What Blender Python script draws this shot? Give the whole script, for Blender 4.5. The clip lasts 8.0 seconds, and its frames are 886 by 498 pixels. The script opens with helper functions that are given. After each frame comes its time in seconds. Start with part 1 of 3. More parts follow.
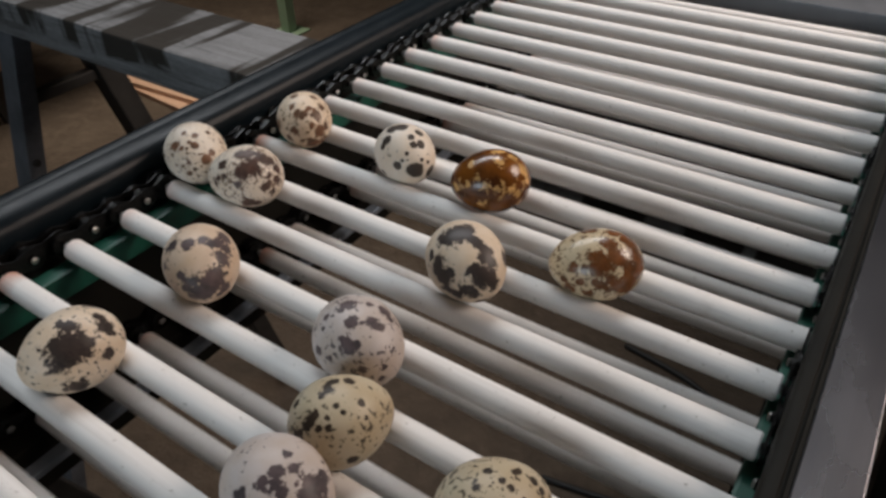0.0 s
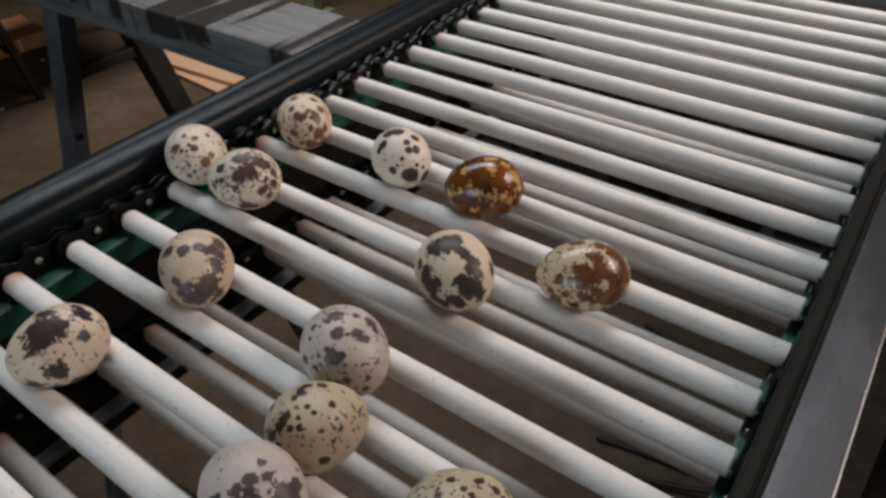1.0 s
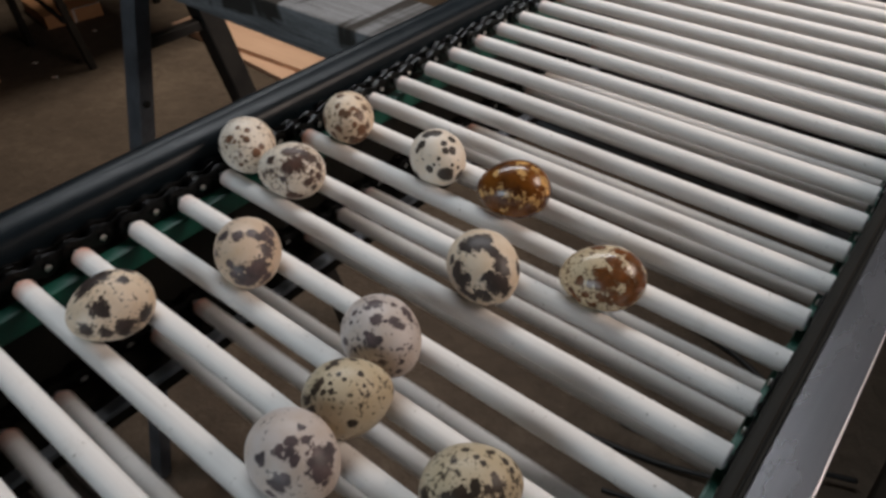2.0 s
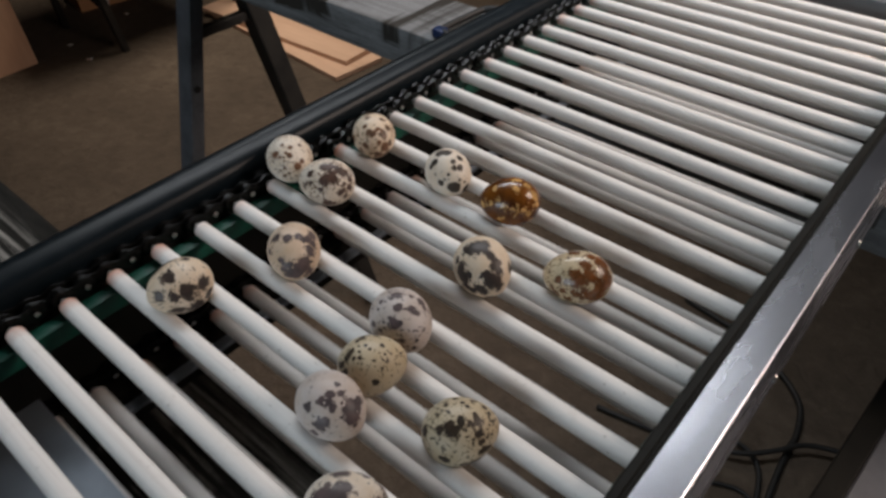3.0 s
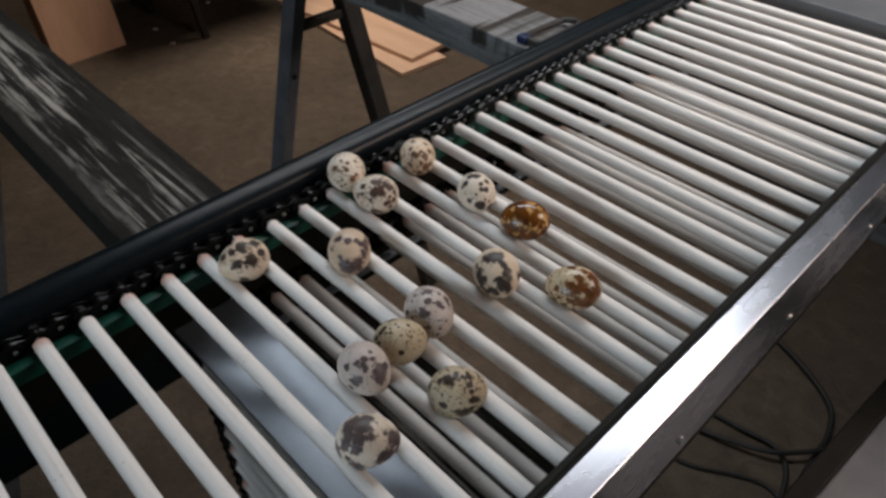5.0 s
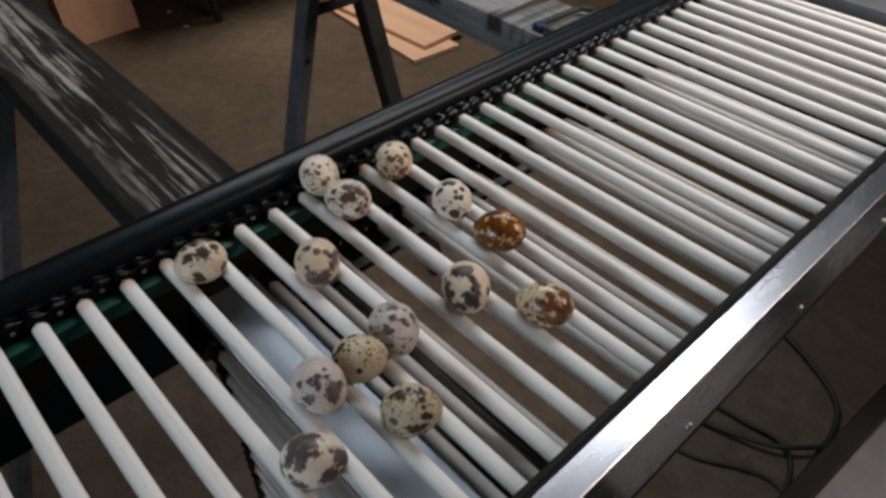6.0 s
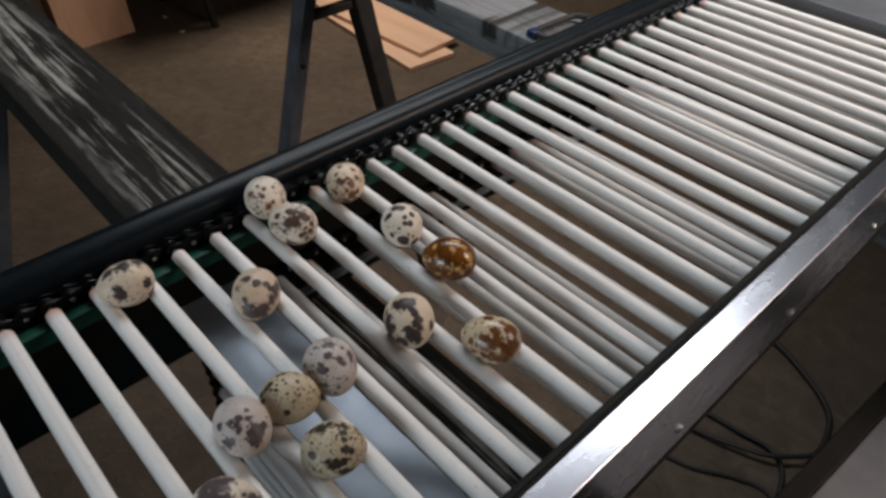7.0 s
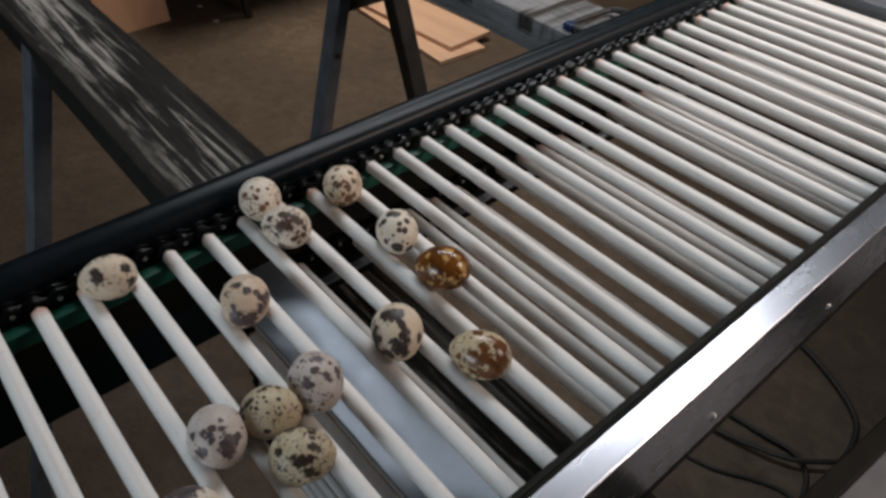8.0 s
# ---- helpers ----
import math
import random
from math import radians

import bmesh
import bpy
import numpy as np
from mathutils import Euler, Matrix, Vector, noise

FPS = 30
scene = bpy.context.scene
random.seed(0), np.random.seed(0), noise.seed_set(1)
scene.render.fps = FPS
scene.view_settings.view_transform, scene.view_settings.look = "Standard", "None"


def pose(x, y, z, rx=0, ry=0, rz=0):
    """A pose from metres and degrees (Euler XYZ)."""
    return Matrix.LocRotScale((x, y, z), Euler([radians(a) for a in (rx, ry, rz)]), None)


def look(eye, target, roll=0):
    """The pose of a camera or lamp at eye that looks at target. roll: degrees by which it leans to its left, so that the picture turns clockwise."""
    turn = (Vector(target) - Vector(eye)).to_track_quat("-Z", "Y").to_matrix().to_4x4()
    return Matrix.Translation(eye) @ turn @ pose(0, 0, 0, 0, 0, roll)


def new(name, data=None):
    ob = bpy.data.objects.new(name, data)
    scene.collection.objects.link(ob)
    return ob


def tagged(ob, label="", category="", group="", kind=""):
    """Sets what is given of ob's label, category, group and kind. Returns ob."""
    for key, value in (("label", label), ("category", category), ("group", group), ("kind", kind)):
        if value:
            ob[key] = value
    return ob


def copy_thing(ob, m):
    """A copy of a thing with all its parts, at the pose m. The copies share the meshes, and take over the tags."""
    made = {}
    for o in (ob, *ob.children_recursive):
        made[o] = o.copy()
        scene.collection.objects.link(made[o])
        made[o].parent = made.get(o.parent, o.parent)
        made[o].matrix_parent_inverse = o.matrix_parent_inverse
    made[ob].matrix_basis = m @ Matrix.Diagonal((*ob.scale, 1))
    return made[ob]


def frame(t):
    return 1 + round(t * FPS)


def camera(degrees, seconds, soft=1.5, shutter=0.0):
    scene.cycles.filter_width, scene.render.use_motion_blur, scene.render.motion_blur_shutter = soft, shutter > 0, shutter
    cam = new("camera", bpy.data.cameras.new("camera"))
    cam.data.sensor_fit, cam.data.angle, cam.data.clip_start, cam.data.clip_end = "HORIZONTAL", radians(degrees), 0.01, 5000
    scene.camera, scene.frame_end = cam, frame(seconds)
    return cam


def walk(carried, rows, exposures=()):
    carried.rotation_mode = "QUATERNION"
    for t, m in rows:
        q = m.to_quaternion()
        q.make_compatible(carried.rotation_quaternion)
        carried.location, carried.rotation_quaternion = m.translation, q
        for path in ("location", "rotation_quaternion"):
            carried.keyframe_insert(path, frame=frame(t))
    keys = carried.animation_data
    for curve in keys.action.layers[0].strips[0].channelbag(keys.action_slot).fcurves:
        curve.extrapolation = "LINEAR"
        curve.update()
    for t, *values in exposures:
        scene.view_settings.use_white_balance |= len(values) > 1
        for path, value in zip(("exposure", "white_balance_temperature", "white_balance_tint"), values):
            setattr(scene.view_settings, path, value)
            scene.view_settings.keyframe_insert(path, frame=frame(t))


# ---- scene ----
cam = camera(64.87, 8.0, soft=2.9, shutter=0.5)
PATH = [
    (0.0, 0.2483, -0.1999, 0.1676, 52.16, 1.20, 33.86),
    (0.5, 0.2507, -0.2119, 0.1699, 51.31, 1.45, 34.48),
    (1.0, 0.2559, -0.2304, 0.1771, 50.76, 1.58, 35.59),
    (1.5, 0.2577, -0.2514, 0.1834, 50.66, 1.26, 36.84),
    (2.0, 0.2631, -0.2813, 0.1930, 49.81, 0.71, 39.12),
    (3.5, 0.3156, -0.3930, 0.2742, 48.48, 0.70, 41.64),
    (4.0, 0.3324, -0.4315, 0.2964, 49.38, 0.37, 44.02),
    (4.5, 0.3397, -0.4538, 0.2992, 49.25, 0.10, 45.04),
    (6.0, 0.3427, -0.4716, 0.2987, 47.77, -0.61, 47.09),
    (6.5, 0.3444, -0.4713, 0.2992, 48.46, -0.93, 47.22),
    (7.0, 0.3455, -0.4718, 0.2953, 48.43, -1.24, 47.04),
    (7.5, 0.3455, -0.4818, 0.2958, 48.18, -1.31, 48.32),
    (8.0, 0.3464, -0.4861, 0.2936, 48.02, -1.24, 49.54),
]
walk(cam, [(t, pose(*row)) for t, *row in PATH], [(0.0, -0.17), (2.0, -0.10), (4.0, 0.03), (8.0, 0.12)])

# ---- light ----
PITCH = 0.0254                       # half-inch chain, a rod on every second link
FLOOR = -1.19                        # the rods' axes lie at z = 0
world = bpy.data.worlds.new("world")
world.use_nodes = True
scene.world = world
world.node_tree.nodes["Background"].inputs[0].default_value = (0.55, 0.6, 0.7, 1)
world.node_tree.nodes["Background"].inputs[1].default_value = 0.008


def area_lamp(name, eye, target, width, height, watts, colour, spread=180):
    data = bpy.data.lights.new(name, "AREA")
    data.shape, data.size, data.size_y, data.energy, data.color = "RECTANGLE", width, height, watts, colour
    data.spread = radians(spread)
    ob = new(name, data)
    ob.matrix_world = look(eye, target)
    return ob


area_lamp("tube_light_cool", (-0.62, 0.53, 1.25), (-0.30, 0.05, 0.0), 1.45, 0.24, 8.0, (0.93, 0.96, 1.0), 120)
# added fill from the camera side; the south wall has no window or lamp
area_lamp("south_fill", (0.1, -2.9, 0.45), (0.0, 0.0, 0.0), 1.4, 0.9, 3.6, (0.80, 0.91, 1.0), 60)
area_lamp("lamp_warm", (0.95, 0.78, 0.74), (0.06, 0.52, 0.0), 0.9, 0.5, 4.9, (1.0, 0.81, 0.70), 78)
# added fill that brightens the distant floor and boards; no fixture hangs there
area_lamp("far_floor_fill", (-2.4, 1.6, 1.75), (-2.4, 1.6, -1.2), 0.8, 0.8, 18, (1.0, 0.86, 0.72), 95)


# ---- materials ----
def nodes_of(name, rough=0.5, metal=0.0):
    m = bpy.data.materials.new(name)
    m.use_nodes = True
    nt = m.node_tree
    b = nt.nodes["Principled BSDF"]
    b.inputs["Roughness"].default_value, b.inputs["Metallic"].default_value = rough, metal
    return m, nt, b


def node(nt, kind, **inputs):
    n = nt.nodes.new(kind)
    for k, v in inputs.items():
        n.inputs[k.replace("_", " ")].default_value = v
    return n


def coords(nt, scale=(1, 1, 1), turn=(0, 0, 0)):
    tc = nt.nodes.new("ShaderNodeTexCoord")
    mp = node(nt, "ShaderNodeMapping", Scale=scale, Rotation=turn)
    nt.links.new(tc.outputs["Object"], mp.inputs["Vector"])
    return mp.outputs[0]


def ramp(nt, fac, stops):
    r = nt.nodes.new("ShaderNodeValToRGB")
    e = r.color_ramp.elements
    while len(e) < len(stops):
        e.new(0.5)
    for i, (p, c) in enumerate(stops):
        e[i].position, e[i].color = p, (*c, 1)
    nt.links.new(fac, r.inputs[0])
    return r.outputs[0]


def noise_fac(nt, vec, scale, detail=4.0, rough=0.55, distort=0.0):
    n = node(nt, "ShaderNodeTexNoise", Scale=scale, Detail=detail, Roughness=rough, Distortion=distort)
    nt.links.new(vec, n.inputs["Vector"])
    return n.outputs[0]


def mix(nt, fac, a, b, mode="MIX"):
    n = nt.nodes.new("ShaderNodeMix")
    n.data_type, n.blend_type = "RGBA", mode
    for sock, v in ((n.inputs[0], fac), (n.inputs[6], a), (n.inputs[7], b)):
        if isinstance(v, (int, float)):
            sock.default_value = v
        elif isinstance(v, tuple):
            sock.default_value = (*v, 1)
        else:
            nt.links.new(v, sock)
    return n.outputs[2]


def math_node(nt, op, a, b=0.0, clamp=False):
    n = nt.nodes.new("ShaderNodeMath")
    n.operation, n.use_clamp = op, clamp
    for sock, v in zip(n.inputs, (a, b)):
        if isinstance(v, (int, float)):
            sock.default_value = v
        else:
            nt.links.new(v, sock)
    return n.outputs[0]


def bump(nt, b, height, strength, distance):
    n = node(nt, "ShaderNodeBump", Strength=strength, Distance=distance)
    nt.links.new(height, n.inputs["Height"])
    nt.links.new(n.outputs[0], b.inputs["Normal"])


def mottled(name, lo, hi, scale, rough=0.6, metal=0.0, stretch=(1, 1, 1), grain=0.3, fine=6.0, relief=0.001, stops=(0.3, 0.7), spec=0.5):
    """Two tones at two scales, with relief."""
    m, nt, b = nodes_of(name, rough, metal)
    v = coords(nt, stretch)
    big, small = noise_fac(nt, v, scale, 5), noise_fac(nt, v, scale * fine, 4)
    f = mix(nt, grain, big, small)
    b.inputs["Specular IOR Level"].default_value = spec
    c = ramp(nt, f, [(stops[0], lo), (stops[1], hi)])
    nt.links.new(c, b.inputs["Base Color"])
    r = math_node(nt, "ADD", math_node(nt, "MULTIPLY", small, 0.25), rough - 0.12)
    nt.links.new(r, b.inputs["Roughness"])
    bump(nt, b, small, 0.5, relief)
    return m


def rod_material():
    """Off-white plastic tube, scuffed along its length, the end dirtied a pale red-brown."""
    m, nt, b = nodes_of("white_plastic_tube", 0.6)
    v = coords(nt, (3, 160, 160))
    info = nt.nodes.new("ShaderNodeObjectInfo")
    shift = nt.nodes.new("ShaderNodeVectorMath")
    shift.operation = "ADD"
    nt.links.new(v, shift.inputs[0])
    nt.links.new(math_node(nt, "MULTIPLY", info.outputs["Random"], 40.0), shift.inputs[1])
    streak = noise_fac(nt, shift.outputs[0], 4.0, 5, 0.6)
    base = ramp(nt, streak, [(0.26, (0.70, 0.685, 0.66)), (0.42, (0.79, 0.775, 0.755)), (0.7, (0.83, 0.82, 0.80))])
    v2 = coords(nt, (60, 60, 60))
    shift2 = nt.nodes.new("ShaderNodeVectorMath")
    shift2.operation = "ADD"
    nt.links.new(v2, shift2.inputs[0])
    nt.links.new(math_node(nt, "MULTIPLY", info.outputs["Random"], 90.0), shift2.inputs[1])
    blot = noise_fac(nt, shift2.outputs[0], 1.2, 5, 0.65)
    dirt = ramp(nt, blot, [(0.60, (0, 0, 0)), (0.78, (1, 1, 1))])
    base = mix(nt, math_node(nt, "MULTIPLY", dirt, 0.25), base, (0.42, 0.37, 0.30))
    fleck = noise_fac(nt, shift2.outputs[0], 9.0, 2, 0.5)
    base = mix(nt, math_node(nt, "MULTIPLY", ramp(nt, fleck, [(0.70, (0, 0, 0)), (0.74, (1, 1, 1))]), 0.5), base, (0.2, 0.17, 0.13))
    tc = nt.nodes.new("ShaderNodeTexCoord")
    sep = nt.nodes.new("ShaderNodeSeparateXYZ")
    nt.links.new(tc.outputs["Object"], sep.inputs[0])
    end = math_node(nt, "MULTIPLY", math_node(nt, "SUBTRACT", 0.010, sep.outputs[0]), 110.0, True)
    tint = math_node(nt, "MULTIPLY", math_node(nt, "MULTIPLY", end, blot), math_node(nt, "MULTIPLY", info.outputs["Random"], 2.0), True)
    base = mix(nt, tint, base, (0.50, 0.27, 0.20))
    nt.links.new(base, b.inputs["Base Color"])
    nt.links.new(math_node(nt, "ADD", math_node(nt, "MULTIPLY", streak, 0.25), 0.40), b.inputs["Roughness"])
    b.inputs["Specular IOR Level"].default_value = 0.20
    bump(nt, b, streak, 0.15, 0.0003)
    return m


def wood_dusty(name, dark, pale, dust, bands=0.0, amount=(0.52, 0.68), centre=None):
    """Grimy weathered timber along x, with pale dust in long streaks; bands: dark bars across the length."""
    m, nt, b = nodes_of(name, 0.85)
    b.inputs["Specular IOR Level"].default_value = 0.15
    g1, g2 = noise_fac(nt, coords(nt, (2.0, 18, 18)), 3.0, 6, 0.65, 0.6), noise_fac(nt, coords(nt, (8, 60, 60)), 4.0, 4)
    base = ramp(nt, mix(nt, 0.35, g1, g2), [(0.34, dark), (0.64, pale)])
    streak = noise_fac(nt, coords(nt, (3.2, 95, 95), (0, 0, 0.05)), 1.2, 7, 0.68, 0.9)
    cloud = noise_fac(nt, coords(nt, (6, 11, 11)), 1.2, 5, 0.6)
    d = ramp(nt, math_node(nt, "ADD", math_node(nt, "MULTIPLY", streak, 0.6), math_node(nt, "MULTIPLY", cloud, 0.4)), [(amount[0], (0, 0, 0)), (amount[1], (1, 1, 1))])
    sep = nt.nodes.new("ShaderNodeSeparateXYZ")
    tc = nt.nodes.new("ShaderNodeTexCoord")
    nt.links.new(tc.outputs["Object"], sep.inputs[0])
    if centre is not None:
        # worn along the middle, grimy towards both arrises
        off = math_node(nt, "ABSOLUTE", math_node(nt, "SUBTRACT", sep.outputs[1], centre))
        off = math_node(nt, "ADD", off, math_node(nt, "MULTIPLY", math_node(nt, "SUBTRACT", cloud, 0.5), 0.09))
        d = math_node(nt, "MULTIPLY", d, math_node(nt, "MULTIPLY", math_node(nt, "SUBTRACT", 0.050, off), 40.0, True))
    base = mix(nt, math_node(nt, "MULTIPLY", d, 0.8), base, dust)
    if bands:
        k = ramp(nt, noise_fac(nt, coords(nt, (15, 1.6, 2.0), (0, 0, 0.30)), 1.5, 3, 0.5, 0.4), [(0.47, (0, 0, 0)), (0.53, (1, 1, 1))])
        # the bars run a little way down the side
        drop = math_node(nt, "ADD", sep.outputs[2], math_node(nt, "MULTIPLY", g1, 0.050))
        k = math_node(nt, "MULTIPLY", k, math_node(nt, "MULTIPLY", math_node(nt, "ADD", drop, 0.128), 160.0, True))
        base = mix(nt, math_node(nt, "MULTIPLY", k, bands), base, dark)
    fine = noise_fac(nt, coords(nt, (60, 90, 90)), 3.0, 3)
    base = mix(nt, math_node(nt, "MULTIPLY", fine, 0.45), base, dark)
    nt.links.new(base, b.inputs["Base Color"])
    bump(nt, b, g2, 0.6, 0.002)
    return m


def egg_material(name, base, spots, colour, fine=0.5, fine_colour=None, shade=None, rag_size=1.0, gloss=0.43, fringe=0.5, grow=1.0):
    """Speckled shell. spots: (x, y, z, size) on the unit egg, ragged by noise; fine: how many small specks."""
    m, nt, b = nodes_of(name, gloss)
    tc = nt.nodes.new("ShaderNodeTexCoord")
    obj = tc.outputs["Object"]
    nrm = nt.nodes.new("ShaderNodeVectorMath")
    nrm.operation = "NORMALIZE"
    nt.links.new(obj, nrm.inputs[0])
    rag = noise_fac(nt, obj, 420.0, 6, 0.7)
    soft = noise_fac(nt, obj, 90.0, 4)
    col = mix(nt, ramp(nt, soft, [(0.35, (0, 0, 0)), (0.65, (1, 1, 1))]), base, shade or tuple(c * k for c, k in zip(base, (0.90, 0.83, 0.74))))
    if fine:
        speck = noise_fac(nt, obj, 620.0, 3, 0.55)
        patch = noise_fac(nt, obj, 130.0, 2)
        near = math_node(nt, "ADD", speck, math_node(nt, "MULTIPLY", patch, 0.35))
        lo = 0.85 - 0.13 * fine
        fs = ramp(nt, near, [(lo, (0, 0, 0)), (lo + 0.022, (1, 1, 1))])
        col = mix(nt, math_node(nt, "MULTIPLY", fs, 0.85), col, fine_colour or colour)
    total = None
    for x, y, z, r in spots:
        d = nt.nodes.new("ShaderNodeVectorMath")
        d.operation = "DISTANCE"
        nt.links.new(nrm.outputs[0], d.inputs[0])
        d.inputs[1].default_value = (x, y, z)
        s = math_node(nt, "SUBTRACT", 1.0, math_node(nt, "DIVIDE", d.outputs["Value"], 1.4 * grow * r))
        total = s if total is None else math_node(nt, "MAXIMUM", total, s)
    edge = math_node(nt, "ADD", total, math_node(nt, "MULTIPLY", math_node(nt, "SUBTRACT", rag, 0.5), 3.4 * rag_size))
    k = math_node(nt, "MULTIPLY", math_node(nt, "ADD", edge, 0.06), 9.0, True)
    inner = noise_fac(nt, obj, 240.0, 4, 0.6)
    tone = mix(nt, ramp(nt, inner, [(0.34, (0, 0, 0)), (0.66, (1, 1, 1))]), tuple(c * 0.55 for c in colour), tuple(min(0.8, c * g) for c, g in zip(colour, (1.6, 1.35, 1.2))))
    # the pigment thins to a brown fringe round each blotch
    rim = math_node(nt, "MULTIPLY", math_node(nt, "ADD", edge, 0.24), 6.0, True)
    col = mix(nt, math_node(nt, "MULTIPLY", rim, fringe), col, tuple(0.45 * a + 0.55 * g for a, g in zip(base, (0.13, 0.078, 0.046))))
    col = mix(nt, math_node(nt, "MULTIPLY", k, 0.95), col, tone)
    nt.links.new(col, b.inputs["Base Color"])
    nt.links.new(math_node(nt, "ADD", math_node(nt, "MULTIPLY", soft, 0.2), gloss - 0.10), b.inputs["Roughness"])
    b.inputs["Specular IOR Level"].default_value = 0.5 if gloss < 0.35 else 0.32
    bump(nt, b, noise_fac(nt, obj, 900.0, 2), 0.12, 0.0002)
    return m


ROD = rod_material()
BLACK_CHAIN = mottled("oiled_steel", (0.002, 0.002, 0.002), (0.006, 0.006, 0.006), 300, 0.22, 0.0, relief=0.0003, spec=0.32)
PIN = mottled("bright_steel", (0.35, 0.35, 0.34), (0.6, 0.6, 0.58), 400, 0.28, 1.0, relief=0.0001)
GREEN = mottled("green_plastic", (0.001, 0.045, 0.030), (0.004, 0.095, 0.062), 60, 0.5, relief=0.0003)
RAIL_BLUE = mottled("dark_blue_profile", (0.003, 0.006, 0.008), (0.006, 0.010, 0.014), 30, 0.34, relief=0.00005, spec=0.14)
RAIL_BLACK = mottled("black_plastic", (0.006, 0.006, 0.005), (0.015, 0.014, 0.011), 40, 0.62, relief=0.00005, spec=0.15)
STEEL_GREY = mottled("galvanised_sheet", (0.25, 0.29, 0.34), (0.36, 0.41, 0.47), 18, 0.45, 0.6, relief=0.0002)
DULL_STEEL = mottled("dull_sheet_steel", (0.075, 0.085, 0.095), (0.13, 0.14, 0.155), 14, 0.5, 0.2, relief=0.0002)
BENCH_STEEL = mottled("scuffed_sheet_steel", (0.11, 0.115, 0.128), (0.20, 0.205, 0.225), 9, 0.5, 0.2, relief=0.0003)
DARK_STEEL = mottled("dark_grey_steel", (0.085, 0.095, 0.110), (0.19, 0.205, 0.230), 22, 0.55, 0.2, relief=0.0005)
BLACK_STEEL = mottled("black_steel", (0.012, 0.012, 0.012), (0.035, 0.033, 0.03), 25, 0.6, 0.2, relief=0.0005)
CABLE = mottled("black_rubber", (0.012, 0.012, 0.012), (0.028, 0.026, 0.024), 80, 0.55, relief=0.0002)
PLY = mottled("plywood_face", (0.50, 0.29, 0.19), (0.68, 0.43, 0.29), 6, 0.7, stretch=(1, 1, 0.25), relief=0.0005)
PINE = mottled("pine_board", (0.55, 0.35, 0.24), (0.72, 0.50, 0.36), 5, 0.7, stretch=(0.25, 2, 2), relief=0.0006)
BEAM_GREY = wood_dusty("grey_weathered_timber", (0.030, 0.026, 0.021), (0.20, 0.205, 0.21), (0.30, 0.31, 0.32), bands=0.95, amount=(0.38, 0.60))
BEAM_DARK = wood_dusty("dark_grimy_timber", (0.006, 0.006, 0.005), (0.024, 0.022, 0.019), (0.44, 0.42, 0.385), amount=(0.49, 0.575), centre=-0.285)


def dusty_floor():
    """Sandy concrete: broad stains, lumps of dirt and dark crumbs."""
    m, nt, b = nodes_of("dusty_concrete", 0.92)
    v = coords(nt)
    big, mid, fine = noise_fac(nt, v, 1.8, 5), noise_fac(nt, v, 16.0, 6, 0.62, 0.5), noise_fac(nt, v, 90.0, 4)
    base = ramp(nt, mix(nt, 0.45, big, mid), [(0.34, (0.062, 0.046, 0.033)), (0.52, (0.096, 0.072, 0.052)), (0.68, (0.150, 0.116, 0.085))])
    lump = noise_fac(nt, v, 24.0, 3, 0.55, 0.8)
    base = mix(nt, math_node(nt, "MULTIPLY", ramp(nt, lump, [(0.60, (0, 0, 0)), (0.70, (1, 1, 1))]), 0.40), base, (0.05, 0.036, 0.025))
    base = mix(nt, math_node(nt, "MULTIPLY", ramp(nt, fine, [(0.62, (0, 0, 0)), (0.74, (1, 1, 1))]), 0.22), base, (0.26, 0.21, 0.165))
    nt.links.new(base, b.inputs["Base Color"])
    bump(nt, b, math_node(nt, "ADD", lump, math_node(nt, "MULTIPLY", fine, 0.3)), 0.7, 0.012)
    return m


CONCRETE = dusty_floor()

WALL_PAINT = mottled("grimy_wall_paint", (0.20, 0.19, 0.175), (0.30, 0.285, 0.265), 2, 0.85, relief=0.002)
CARD = mottled("brown_cardboard", (0.50, 0.25, 0.12), (0.62, 0.34, 0.18), 9, 0.8, relief=0.0005)
POST_GREEN = mottled("green_paint", (0.20, 0.32, 0.20), (0.30, 0.42, 0.29), 12, 0.55, relief=0.0005)
BLUE_PLASTIC = mottled("blue_plastic", (0.008, 0.018, 0.06), (0.012, 0.03, 0.1), 60, 0.4, relief=0.0002)


def aluminium():
    """Mill-finish strip, faintly brushed along its length."""
    m, nt, b = nodes_of("brushed_aluminium", 0.3, 1.0)
    s = noise_fac(nt, coords(nt, (300, 6, 300)), 2.0, 4, 0.6)
    big = noise_fac(nt, coords(nt, (40, 14, 40)), 1.0, 5)
    nt.links.new(ramp(nt, mix(nt, 0.6, s, big), [(0.3, (0.50, 0.51, 0.56)), (0.7, (0.60, 0.61, 0.66))]), b.inputs["Base Color"])
    nt.links.new(math_node(nt, "ADD", math_node(nt, "MULTIPLY", big, 0.14), 0.20), b.inputs["Roughness"])
    bump(nt, b, s, 0.04, 0.00003)
    return m


ALU = aluminium()


# ---- mesh helpers ----
def link_mesh(name, bm, material, parent=None, label="", smooth=False):
    me = bpy.data.meshes.new(name)
    bmesh.ops.recalc_face_normals(bm, faces=bm.faces)
    bm.to_mesh(me)
    bm.free()
    me.materials.append(material)
    if smooth:
        me.shade_smooth()
    ob = new(name, me)
    if parent:
        ob.parent = parent
    if label:
        tagged(ob, label)
    return ob


def part(name, bm, material, parent, label="", smooth=False):
    return link_mesh(name, bm, material, parent, label, smooth)


def share(name, me, parent, m=None, label=""):
    ob = new(name, me)
    ob.parent = parent
    if m is not None:
        ob.matrix_basis = m
    return tagged(ob, label) if label else ob


